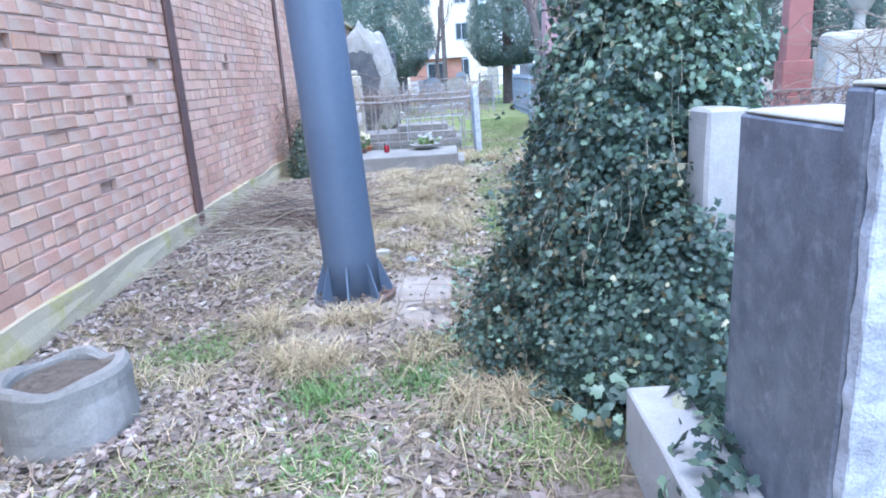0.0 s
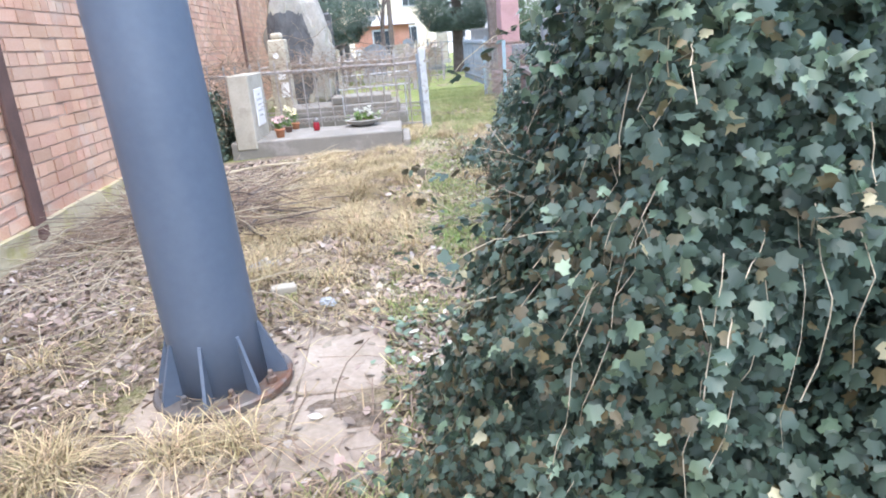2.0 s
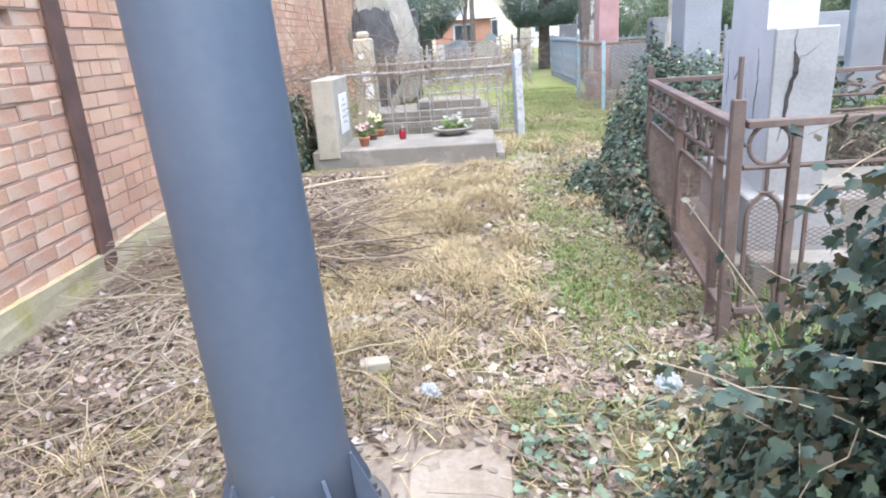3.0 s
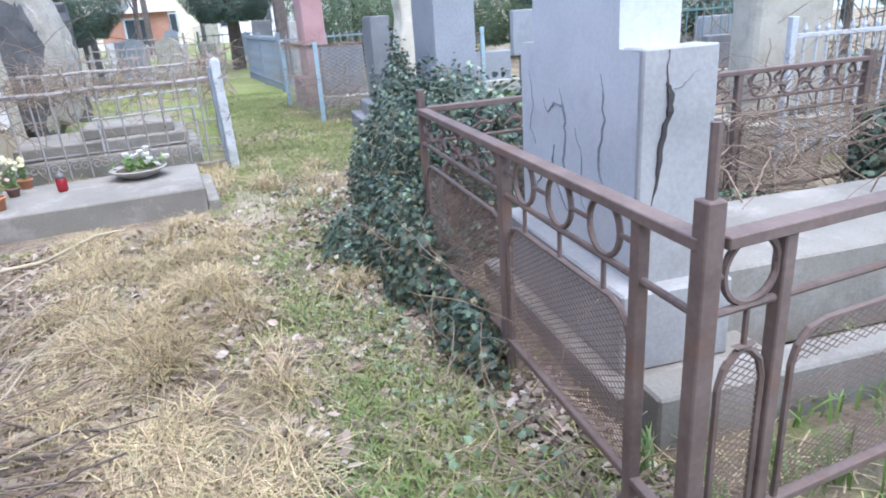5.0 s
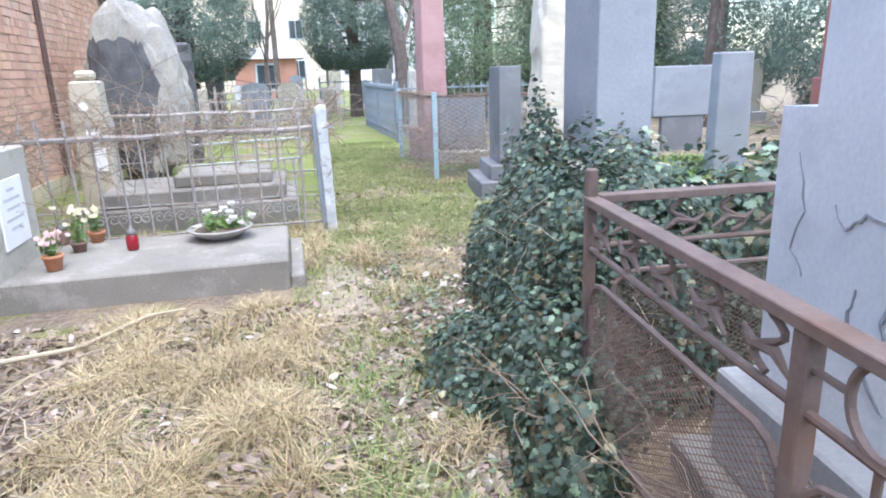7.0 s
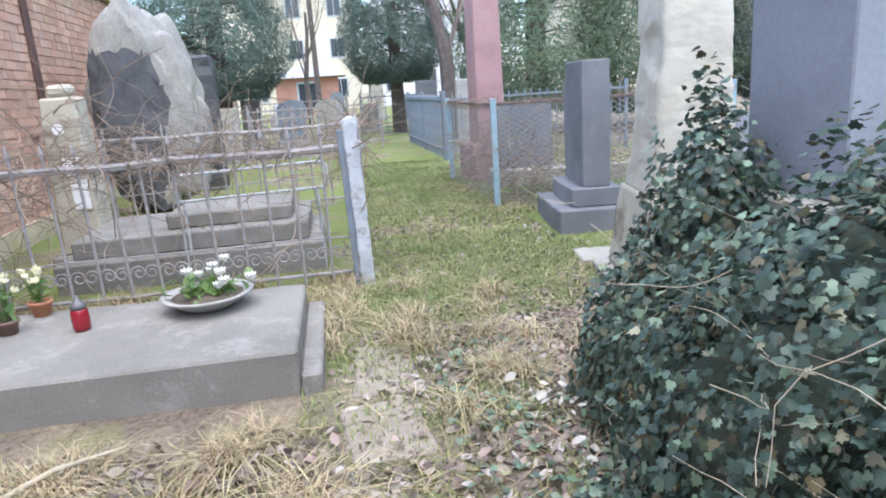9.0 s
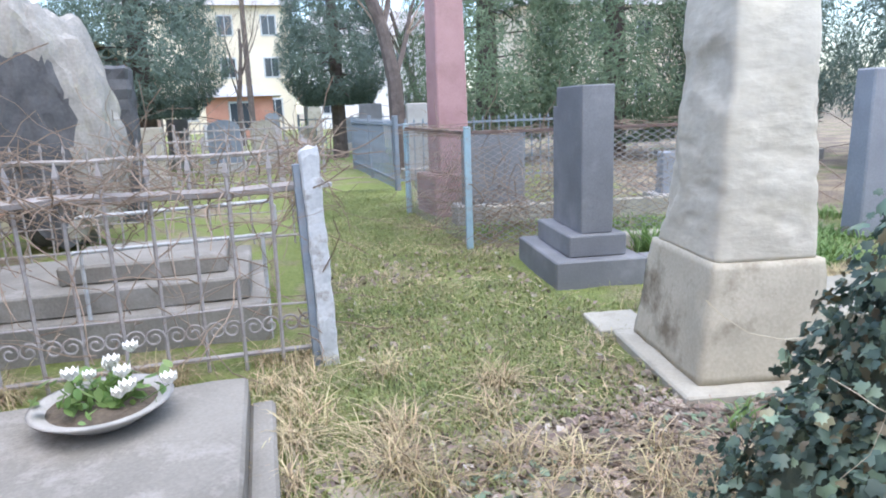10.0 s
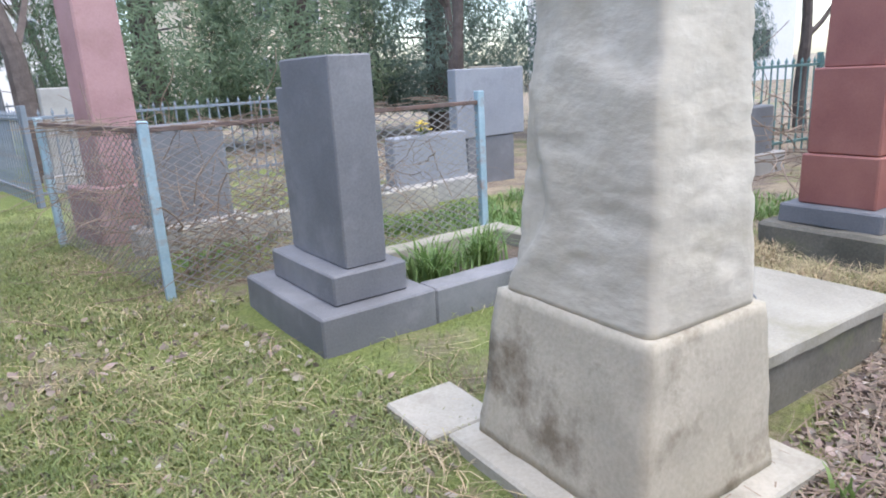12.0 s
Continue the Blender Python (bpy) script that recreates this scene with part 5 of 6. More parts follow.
for i in range(13):
    fx, fy, fz = fb.gauss(0, 0.07), fb.gauss(0, 0.04), fb.uniform(0.03, 0.14)
    part("stem", tube([(fx * 0.3, fy * 0.3, 0.0), (fx, fy, fz)], 0.003, 4), M_SPROUT, bunch)
    b = bmesh.new()
    for k in range(6):
        a = math.pi * k / 3
        d, sd = Vector((math.cos(a), math.sin(a), 0)) * 0.04, Vector((-math.sin(a), math.cos(a), 0)) * 0.017
        b.faces.new([b.verts.new(q + Vector((fx, fy, fz))) for q in (Vector(), d * 0.6 + sd, d + Vector((0, 0, 0.015)), d * 0.6 - sd)])
    part("bloom", b, M_YELLOW, bunch)
gc = thing("slab_monument", pose(6.3, 13.3, 0, 0, 0, -9), "wide blue-grey slab raised on a dark pier", "monument")
part("slab", worn(box(-0.5, 0.5, -0.08, 0.08, 0.55, 1.33, 0.01), 0.15, 0.004, 4), M_BLUESTONE, gc)
part("pier", worn(box(-0.35, 0.35, -0.06, 0.06, -0.05, 0.548, 0.01), 0.15, 0.006, 4), M_DARKSTONE, gc)
grave(5.48, 11.0, 0.46, 1.49, 0.25, M_BLUESTONE, "blue-grey stele beyond the limestone monument", group="", base=False)
grave(8.3, 11.0, 0.5, 0.75, 0.2, M_DARKSTONE, "low dark headstone behind the green fence", group="")
grave(9.4, 12.2, 0.7, 1.0, 0.2, M_BLUESTONE, "blue-grey headstone behind the green fence", group="")
# red granite monument
rm = thing("red_monument", pose(5.41, 9.16, 0, 0, 0, -9), "red granite obelisk on a dark stepped plinth", "monument")
part("shaft", worn(box(-0.18, 0.18, -0.18, 0.18, 1.20, 2.70, 0.008, 0.02), 0.2, 0.002, 3), M_REDSTONE, rm)
part("pedestal", worn(box(-0.22, 0.22, -0.22, 0.22, 0.66, 1.20, 0.01), 0.2, 0.002, 3), M_REDSTONE, rm)
part("pedestal_foot", worn(box(-0.24, 0.24, -0.24, 0.24, 0.33, 0.658, 0.01), 0.2, 0.002, 3), M_REDSTONE, rm)
part("upper_step", worn(box(-0.32, 0.32, -0.32, 0.32, 0.20, 0.33, 0.012), 0.1, 0.006, 3), M_DARKSTONE, rm)
part("lower_step", worn(box(-0.41, 0.41, -0.41, 0.41, -0.1, 0.20, 0.02), 0.1, 0.014, 3), M_KERBDARK, rm)
# pale urn monument
urn = thing("urn_monument", pose(5.1, 7.0, 0, 0, 0, -8), "pale monument with rounded shoulders and an urn", "monument")
part("body", worn(box(-0.42, 0.42, -0.2, 0.2, 0.3, 1.55, 0.1, seg=3), 0.2, 0.004, 4), M_PALE, urn)
part("base", box(-0.55, 0.55, -0.32, 0.32, -0.1, 0.3, 0.02), M_PALE, urn)
part("urn", lathe([(0.09, 1.55), (0.06, 1.62), (0.06, 1.74), (0.10, 1.80), (0.18, 1.95), (0.19, 2.08), (0.12, 2.18), (0.04, 2.26)], 16), M_PALE, urn, smooth=True)

far_rng = random.Random(21)
FAR_MATS = (M_DARKSTONE, M_PALE, M_CONCRETE, M_BLUEGREY, M_PLASTER)
FAR_WORDS = {M_DARKSTONE: "dark grey", M_PALE: "pale", M_CONCRETE: "grey concrete", M_BLUEGREY: "blue-painted", M_PLASTER: "grey rendered"}
spots = [(-1.9, 19.6), (-0.7, 22.5), (-1.9, 24.4), (0.2, 24.5), (-1.2, 28.5), (2.9, 18.2), (3.4, 20.2), (2.8, 22.8), (5.2, 22.4),
         (1.6, 28), (3.0, 29.5), (4.6, 27), (6.4, 25.6), (7.6, 28.4), (-1.6, 33), (0.6, 34), (2.4, 35.5), (4.4, 34), (7.0, 33.5), (9.5, 30.5),
         (10.4, 17.2), (11.6, 13.4), (12.8, 15.8), (9.0, 8.2), (10.8, 9.6), (12.4, 7.4), (8.2, 5.0), (10.5, 5.6), (13.5, 10.8),
         (7.4, 3.2), (9.6, 2.4), (12.0, 3.6)]
for x, y in spots:
    mt = far_rng.choice(FAR_MATS)
    w, h = far_rng.uniform(0.4, 0.8), far_rng.uniform(0.8, 1.6)
    tp = far_rng.choice(("flat", "flat", "round"))
    grave(x, y, w, h, far_rng.uniform(0.12, 0.3), mt, "%s headstone with a %s top among distant graves" % (FAR_WORDS[mt], "rounded" if tp == "round" else "straight"), far_rng.uniform(-14, 4), top=tp)


# ---- trees ----
def conifer(x, y, h, r, z0, mat, n, label, size=0.26, seed=1, lumps=3.0):
    rn = np.random.default_rng(seed)
    t = thing("conifer", pose(x, y, 0), label, "tree", group="conifers")
    bm = tube([(0, 0, -0.1), (0.03, 0.02, h * 0.3), (-0.02, 0.03, h * 0.65), (0, 0, h * 0.97)], [r * 0.12, r * 0.09, r * 0.055, 0.01], 10)
    boughs = bmesh.new()
    for i in range(46):
        z = z0 + (h - z0) * (i / 46) * 0.95
        a = i * 2.4
        rr = r * (1 - (z - z0) / (h - z0)) ** 0.8 * 0.85
        add_tube(boughs, [(0, 0, z), (math.cos(a) * rr * 0.5, math.sin(a) * rr * 0.5, z + 0.05), (math.cos(a) * rr, math.sin(a) * rr, z - 0.15)], [0.03, 0.02, 0.006], 4)
    part("trunk", bm, M_BARK, t)
    part("branchwork", boughs, M_BARK, t)["kind"] = "stuff"
    m = n * 2
    k = rn.uniform(0, 1, m) ** 1.25
    z = z0 + (h - z0) * k
    rad = r * np.clip((1 - k) ** 0.75, 0.05, 1) * np.minimum(1, 0.5 + 4.0 * k)
    a = rn.uniform(0, 2 * np.pi, m)
    q = rn.uniform(0.35, 1.08, m) ** 0.4
    p = np.stack([np.cos(a) * rad * q, np.sin(a) * rad * q, z], 1)
    dens = nz3(p, lumps / r, seed * 3.3) + 0.35 * nz3(p, 2.6 * lumps / r, seed)
    p = p[dens > -0.26][:n]
    d = p - np.array([0, 0, 0])
    nn = np.stack([d[:, 0], d[:, 1], np.full(len(p), 0.5)], 1) + rn.normal(0, 0.5, (len(p), 3))
    nn /= np.linalg.norm(nn, axis=1, keepdims=True)
    fr, ff = frames_from(nn, rn.uniform(0, 6.28, len(p)))
    s = (size * rn.uniform(0.5, 1.3, len(p)))[:, None, None]
    sh = np.array([(0, -0.5), (0.085, 0.0), (0, 0.6), (-0.085, 0.0)])[None]
    v = p[:, None, :] + s * (sh[..., 0:1] * fr[:, None, :] + sh[..., 1:2] * ff[:, None, :] - 0.3 * np.abs(sh[..., 0:1]) * nn[:, None, :])
    under(soup("crown", v, [(0, 1, 2), (0, 2, 3)], mat), t)
    return t


def bare_tree(x, y, h, label, seed=1, r=0.12):
    rnd = random.Random(seed)
    t = thing("bare_tree", pose(x, y, 0), label, "tree", group="bare trees")
    bm, twigs = bmesh.new(), bmesh.new()

    def grow(p, d, length, rad, depth):
        pts, rs = [p.copy()], [rad]
        for i in range(5):
            d = (d + Vector((rnd.uniform(-0.14, 0.14), rnd.uniform(-0.14, 0.14), rnd.uniform(-0.03, 0.10)))).normalized()
            p = p + d * length / 5
            pts.append(p.copy())
            rs.append(rad * (1 - 0.12 * (i + 1)))
        add_tube(bm if depth < 2 else twigs, pts, rs, 8 if depth == 0 else 4)
        if depth < 4:
            for i in range(4 if depth else 6):
                j = rnd.randint(2, 5)
                nd = (d + Vector((rnd.uniform(-0.9, 0.9), rnd.uniform(-0.9, 0.9), rnd.uniform(-0.1, 0.5)))).normalized()
                grow(pts[j], nd, length * rnd.uniform(0.45, 0.7), rs[j] * 0.5, depth + 1)

    grow(Vector((0, 0, -0.1)), Vector((0.02, 0.02, 1)), h * 0.55, r, 0)
    part("trunk", bm, M_BARK, t)
    part("twigs", twigs, M_TWIG, t, "bare grey-brown twigs")["kind"] = "stuff"
    return t


conifer(-2.35, 22.5, 9.5, 2.2, 1.3, M_THUJA, 54000, "dark green conifer near the brick wall", seed=2, size=0.16)
conifer(2.3, 25.5, 9.0, 1.9, 1.5, M_THUJA, 48000, "dark conifer standing over the far path", seed=3, size=0.16)
conifer(5.4, 21.5, 9.5, 2.6, 0.5, M_THUJA_L, 54000, "light green thuja behind the pink column", seed=4, size=0.16)
conifer(8.2, 20.5, 9.5, 2.6, 0.4, M_THUJA_L, 54000, "broad light green thuja among graves", seed=5, size=0.16)
conifer(11.2, 19.5, 9.0, 2.4, 0.5, M_THUJA, 48000, "dark green thuja at the back of the graves", seed=6, size=0.16)
conifer(11.6, 14.6, 8.5, 2.6, 0.3, M_THUJA, 54000, "blue-green conifer behind the green fence", seed=7, size=0.16)
conifer(10.6, 8.5, 7.0, 1.9, 0.9, M_THUJA_L, 48000, "green conifer beyond the red monument", seed=8, size=0.16)
conifer(12.5, 5.4, 8.0, 2.2, 0.9, M_THUJA, 48000, "dark conifer at the edge of the graves", seed=9, size=0.16)
conifer(8.6, 4.0, 5.5, 1.6, 0.8, M_THUJA_L, 36000, "green conifer behind the urn monument", seed=10, size=0.16)
bare_tree(2.9, 19.6, 9.0, "tall bare tree behind the pink column", seed=3, r=0.20)
bare_tree(9.0, 16.6, 8.0, "bare tree between the thujas", seed=4, r=0.13)
bare_tree(9.9, 17.6, 8.0, "bare tree by the far thujas", seed=5, r=0.12)
bare_tree(12.6, 12.0, 7.5, "bare tree behind the green fence", seed=6, r=0.12)
bare_tree(6.0, 31.0, 9.0, "bare tree in front of the houses", seed=7, r=0.15)
bare_tree(-0.6, 36.0, 9.0, "bare tree at the end of the path", seed=8, r=0.14)
up = thing("utility_pole", pose(-0.25, 42, 0), "dark wooden utility pole far down the path", "pole")
part("pole", tube([(0, 0, -0.1), (0, 0, 9)], [0.16, 0.11], 8), M_BARK, up)
part("crossarm", box(-0.9, 0.9, -0.05, 0.05, 8.2, 8.32, 0.01), M_BARK, up)


# ---- houses in the distance ----
def house(x, y, w, d, h, wall_mat, label, floors, cols, roof_h=2.5, turn=0):
    g = thing("house", pose(x, y, 0, 0, 0, turn), label, "house")
    part("wall", box(-w / 2, w / 2, -d / 2, d / 2, -0.2, h, 0.03), wall_mat, g)
    bm = bmesh.new()
    e = 0.5
    lo = [bm.verts.new(p) for p in ((-w / 2 - e, -d / 2 - e, h), (w / 2 + e, -d / 2 - e, h), (w / 2 + e, d / 2 + e, h), (-w / 2 - e, d / 2 + e, h))]
    r1, r2 = bm.verts.new((-w / 2 + 1, 0, h + roof_h)), bm.verts.new((w / 2 - 1, 0, h + roof_h))
    for q in ((lo[3], lo[2], lo[1], lo[0]), (lo[0], lo[1], r2, r1), (lo[2], lo[3], r1, r2), (lo[1], lo[2], r2), (lo[3], lo[0], r1)):
        bm.faces.new(q)
    part("roof", bm, M_ROOF, g)
    for i in range(floors):
        for j in range(cols):
            cx, cz = -w / 2 + w * (j + 0.5) / cols, h * (i + 0.55) / floors
            wd = part("window", box(cx - 0.62, cx + 0.62, -d / 2 - 0.05, -d / 2 + 0.02, cz - 0.8, cz + 0.8, 0.02), M_WHITEPOST, g)
            part("pane", box(cx - 0.50, cx - 0.03, -d / 2 - 0.07, -d / 2 - 0.052, cz - 0.68, cz + 0.68), M_GLASS, wd)
            part("pane", box(cx + 0.03, cx + 0.50, -d / 2 - 0.07, -d / 2 - 0.052, cz - 0.68, cz + 0.68), M_GLASS, wd)
    return g


house(-3.5, 66, 13, 9, 9.5, M_YELLOWHOUSE, "ochre rendered house of three storeys far behind the graves", 3, 4)
house(10, 64, 12, 9, 7.0, M_WHITEHOUSE, "white rendered house far behind the graves", 2, 4)
house(-0.9, 47, 3.6, 4, 2.3, M_REDHOUSE, "low red brick outbuilding behind the graves", 1, 1, roof_h=0.7)
house(24, 52, 14, 9, 7.5, M_YELLOWHOUSE, "pale house behind thujas", 2, 4)
house(38, 30, 14, 9, 7.0, M_WHITEHOUSE, "white house beyond the cemetery", 2, 4, turn=-50)
house(44, 6, 14, 9, 7.0, M_YELLOWHOUSE, "ochre house beyond the cemetery", 2, 4, turn=-85)


# ---- pots, lamps and flowers on the grave ----
def flower_mesh(r=0.022, petals=7):
    bm = bmesh.new()
    for k in range(petals):
        a = 2 * math.pi * k / petals
        d, s = Vector((math.cos(a), math.sin(a), 0)), Vector((-math.sin(a), math.cos(a), 0))
        v = [bm.verts.new(p) for p in (Vector((0, 0, 0)), d * r * 0.55 + s * r * 0.42 + Vector((0, 0, r * 0.45)), d * r * 0.75 + Vector((0, 0, r * 1.05)), d * r * 0.55 - s * r * 0.42 + Vector((0, 0, r * 0.45)))]
        bm.faces.new(v)
    bmesh.ops.create_icosphere(bm, subdivisions=1, radius=r * 0.38, matrix=Matrix.Translation((0, 0, r * 0.3)))
    return bm


def potted(x, y, z, pot_mat, petal_mat, r, h, n, spread, label, seed, stem=0.10):
    rnd = random.Random(seed)
    t = thing("flower_pot", pose(x, y, z), label, "flower pot", group="pots on the grave")
    part("pot", lathe([(r * 0.72, 0.0), (r * 0.95, h * 0.8), (r * 1.08, h * 0.8), (r * 1.08, h), (r * 0.92, h), (r * 0.88, h * 0.85)], 18), pot_mat, t, smooth=True)
    part("soil", lathe([(r * 0.9, h * 0.82), (r * 0.5, h * 0.88), (0.002, h * 0.9)], 14), M_SOIL, t)
    leaf = np.array([(rnd.gauss(0, spread * 0.5), rnd.gauss(0, spread * 0.5), h + rnd.uniform(0.01, stem * 0.9)) for _ in range(34)])
    under(litter("foliage", leaf, 0.05, M_SPROUT, 0.9), t, "green leaves")
    for i in range(n):
        fx, fy, fz = rnd.gauss(0, spread), rnd.gauss(0, spread), h + stem * rnd.uniform(0.6, 1.3)
        st = part("stem", tube([(fx * 0.2, fy * 0.2, h * 0.85), (fx * 0.7, fy * 0.7, (h + fz) / 2), (fx, fy, fz)], 0.0025, 4), M_SPROUT, t)
        b = flower_mesh(rnd.uniform(0.022, 0.032))
        bmesh.ops.rotate(b, verts=b.verts, matrix=Euler((rnd.uniform(-0.8, 0.8), rnd.uniform(-0.8, 0.8), 0)).to_matrix(), cent=(0, 0, 0))
        bmesh.ops.translate(b, verts=b.verts, vec=(fx, fy, fz))
        part("bloom", b, petal_mat, t)
    return t


TOP = 0.207
potted(-1.50, 8.26, TOP, M_TERRA, M_PETAL_P, 0.062, 0.105, 14, 0.05, "terracotta pot with pale pink artificial flowers", 1)
potted(-1.47, 8.72, TOP, M_BROWNPOT, M_PETAL_Y, 0.055, 0.075, 12, 0.045, "brown pot with tall cream artificial flowers", 2, 0.19)
potted(-1.42, 9.0, TOP, M_TERRA, M_PETAL_Y, 0.058, 0.085, 12, 0.045, "terracotta pot with white and yellow flowers", 3, 0.13)
for x, y, mat, lab in ((-1.10, 8.66, M_REDGLASS, "red glass grave candle with a metal lid"), (-1.66, 9.0, M_BROWNPOT, "dark grave lantern with a pointed lid")):
    g = thing("grave_candle", pose(x, y, TOP), lab, "grave candle", group="grave candles")
    part("glass", lathe([(0.036, 0.0), (0.042, 0.01), (0.044, 0.06), (0.040, 0.10), (0.034, 0.112)], 18), mat, g, smooth=True)
    part("lid", lathe([(0.038, 0.112), (0.040, 0.125), (0.030, 0.145), (0.012, 0.155), (0.010, 0.17), (0.002, 0.175)], 16), M_STEEL, g, smooth=True)
bowl = thing("planter_bowl", pose(-0.50, 8.80, TOP), "shallow concrete bowl with white flowers and greenery", "planter")
part("bowl", lathe([(0.10, 0.0), (0.13, 0.012), (0.235, 0.075), (0.245, 0.085), (0.225, 0.088), (0.12, 0.045), (0.02, 0.04)], 28), M_CONCRETE, bowl, smooth=True)
part("soil", lathe([(0.20, 0.07), (0.1, 0.085), (0.003, 0.09)], 18), M_SOIL, bowl)
rb = random.Random(4)
under(litter("foliage", np.array([(rb.gauss(0, 0.09), rb.gauss(0, 0.08), rb.uniform(0.09, 0.16)) for _ in range(130)]), 0.06, M_SPROUT, 0.9), bowl, "green leaves")
for i in range(9):
    fx, fy, fz = rb.gauss(0, 0.12), rb.gauss(0, 0.08), rb.uniform(0.11, 0.21)
    part("stem", tube([(fx * 0.5, fy * 0.5, 0.07), (fx, fy, fz)], 0.002, 4), M_SPROUT, bowl)
    b = flower_mesh(rb.uniform(0.030, 0.044), 9)
    bmesh.ops.translate(b, verts=b.verts, vec=(fx, fy, fz))
    part("bloom", b, M_PETAL, bowl)

# ---- stones and litter on the ground ----
for x, y, w, d, rz, lab in ((0.34, 7.55, 0.32, 0.46, 6, "worn flat stone slab set into the path"), (0.38, 8.12, 0.28, 0.52, -4, "cracked flat stone slab in the path")):
    tagged(obj("stepping_stone", worn(box(-w / 2, w / 2, -d / 2, d / 2, -0.06, 0.022, 0.01), 0.07, 0.008, 8, x), M_EARTHSLAB, pose(x, y, 0, 0, 0, rz)), lab, "stepping stone", "stepping stones")
tagged(obj("loose_brick", worn(box(-0.065, 0.065, -0.035, 0.035, 0.0, 0.055, 0.006), 0.03, 0.006, 14), M_PALE, pose(-0.67, 3.24, 0.004, 2, 0, 14)), "pale loose brick lying in dry grass", "brick")


def crumple(x, y, s, label, seed):
    bm = bmesh.new()
    bmesh.ops.create_icosphere(bm, subdivisions=4, radius=1.0)
    for v in bm.verts:
        k = 1 + 0.5 * noise.noise(v.co * 2.3 + Vector((seed, 0, 0))) + 0.25 * noise.noise(v.co * 6 + Vector((0, seed, 0)))
        v.co = Vector((v.co.x * s * k, v.co.y * s * 0.7 * k, max(0.0, v.co.z * s * 0.35 * k + 0.02)))
    return tagged(obj("plastic_bag", bm, M_BAG, pose(x, y, 0.01, 0, 0, seed * 40)), label, "plastic bag")


crumple(-0.87, 3.66, 0.10, "crumpled pale blue plastic bag on straw", 1.0)
crumple(0.50, 3.02, 0.065, "crumpled plastic bag in front of the fence", 2.0)
crumple(-0.42, 3.02, 0.05, "scrap of white plastic in dry grass", 3.0)
branch = tube([(-1.9, 6.9, 0.04), (-1.5, 7.05, 0.07), (-1.1, 7.2, 0.05), (-0.8, 7.45, 0.10), (-0.62, 7.6, 0.07)], [0.016, 0.014, 0.012, 0.01, 0.006], 7)
tagged(obj("fallen_branch", branch, M_VINE), "pale fallen branch lying before the grave slab", "branch")

stalk = thing("dry_stalk", pose(0.75, 2.46, 0), "pale dry stalk with a withered leaf by the ivy", "dry stalk")
part("stem", tube([(0.02, 0, 0.0), (-0.05, -0.02, 0.3), (-0.196, -0.04, 0.607), (-0.305, -0.03, 0.762), (-0.403, -0.028, 0.90)], [0.004, 0.0035, 0.003, 0.0025, 0.002], 5), M_VINE, stalk)
under(litter("leaf", np.array([(-0.405, -0.028, 0.905), (-0.385, -0.03, 0.875)]), 0.045, M_SCRAP, 0.9), stalk, "withered cream leaf")

# ---- ground cover ----
SOLID = [(-2.1, 0.12, 7.96, 9.1), (1.22, 1.85, 4.1, 5.4), (2.02, 2.85, 10.3, 11.4), (1.85, 2.6, 8.5, 9.35), (2.5, 3.8, 8.55, 9.3),
         (0.45, 0.72, -1.0, 0.42), (0.66, 1.0, -0.7, 0.08), (-1.85, 0.15, 10.1, 11.4), (5.1, 6.0, 8.7, 9.6)]


def wall_x(y):
    return -2.44 - 0.035 * (y - 1.7)


def free(p):
    ok = p[:, 0] > wall_x(p[:, 1]) + 0.02
    for x0, x1, y0, y1 in SOLID:
        ok &= ~((p[:, 0] > x0) & (p[:, 0] < x1) & (p[:, 1] > y0) & (p[:, 1] < y1))
    ok &= np.hypot(p[:, 0] + 0.735, p[:, 1] - 2.30) > 0.27
    ok &= np.hypot(p[:, 0] + 1.735, p[:, 1] - 0.80) > 0.27
    return ok


def scatter(regions, mask=None, lift=0.0):
    """Random spots on the ground; regions: (x0, x1, y0, y1, count)."""
    out = []
    for x0, x1, y0, y1, n in regions:
        out.append(np.stack([rng.uniform(x0, x1, n), rng.uniform(y0, y1, n)], 1))
    p = np.concatenate(out)
    p = p[free(p)]
    if mask is not None:
        p = p[mask(p) > rng.uniform(0, 1, len(p))]
    z = np.array([relief(a, b) for a, b in p])
    return np.concatenate([p, z[:, None] + lift], 1)


def patch(p, s, off, lo, hi):
    v = np.array([noise.noise((a * s + off, b * s, off)) for a, b in p])
    return np.clip((v - lo) / (hi - lo), 0, 1)


def tufts(centres, per, spread):
    n = len(centres)
    q = np.repeat(centres, per, axis=0)
    q[:, :2] += rng.normal(0, spread, (n * per, 2))
    return q


def near_pole(p):
    return np.hypot(p[:, 0] + 0.735, p[:, 1] - 2.30) < 0.40


def bare(p):
    """Share of cover left on the pad, by the pole and on the stepping stones."""
    k = np.ones(len(p))
    k[(p[:, 0] > -0.52) & (p[:, 0] < -0.12) & (p[:, 1] > 1.7) & (p[:, 1] < 2.8)] = 0.12
    k[near_pole(p)] = 0.15
    k[(p[:, 0] > 0.08) & (p[:, 0] < 0.6) & (p[:, 1] > 7.25) & (p[:, 1] < 8.4)] = 0.22
    k[(p[:, 0] < 0.15) & (p[:, 1] > 7.5) & (p[:, 1] < 8.0)] = 0.15
    return k


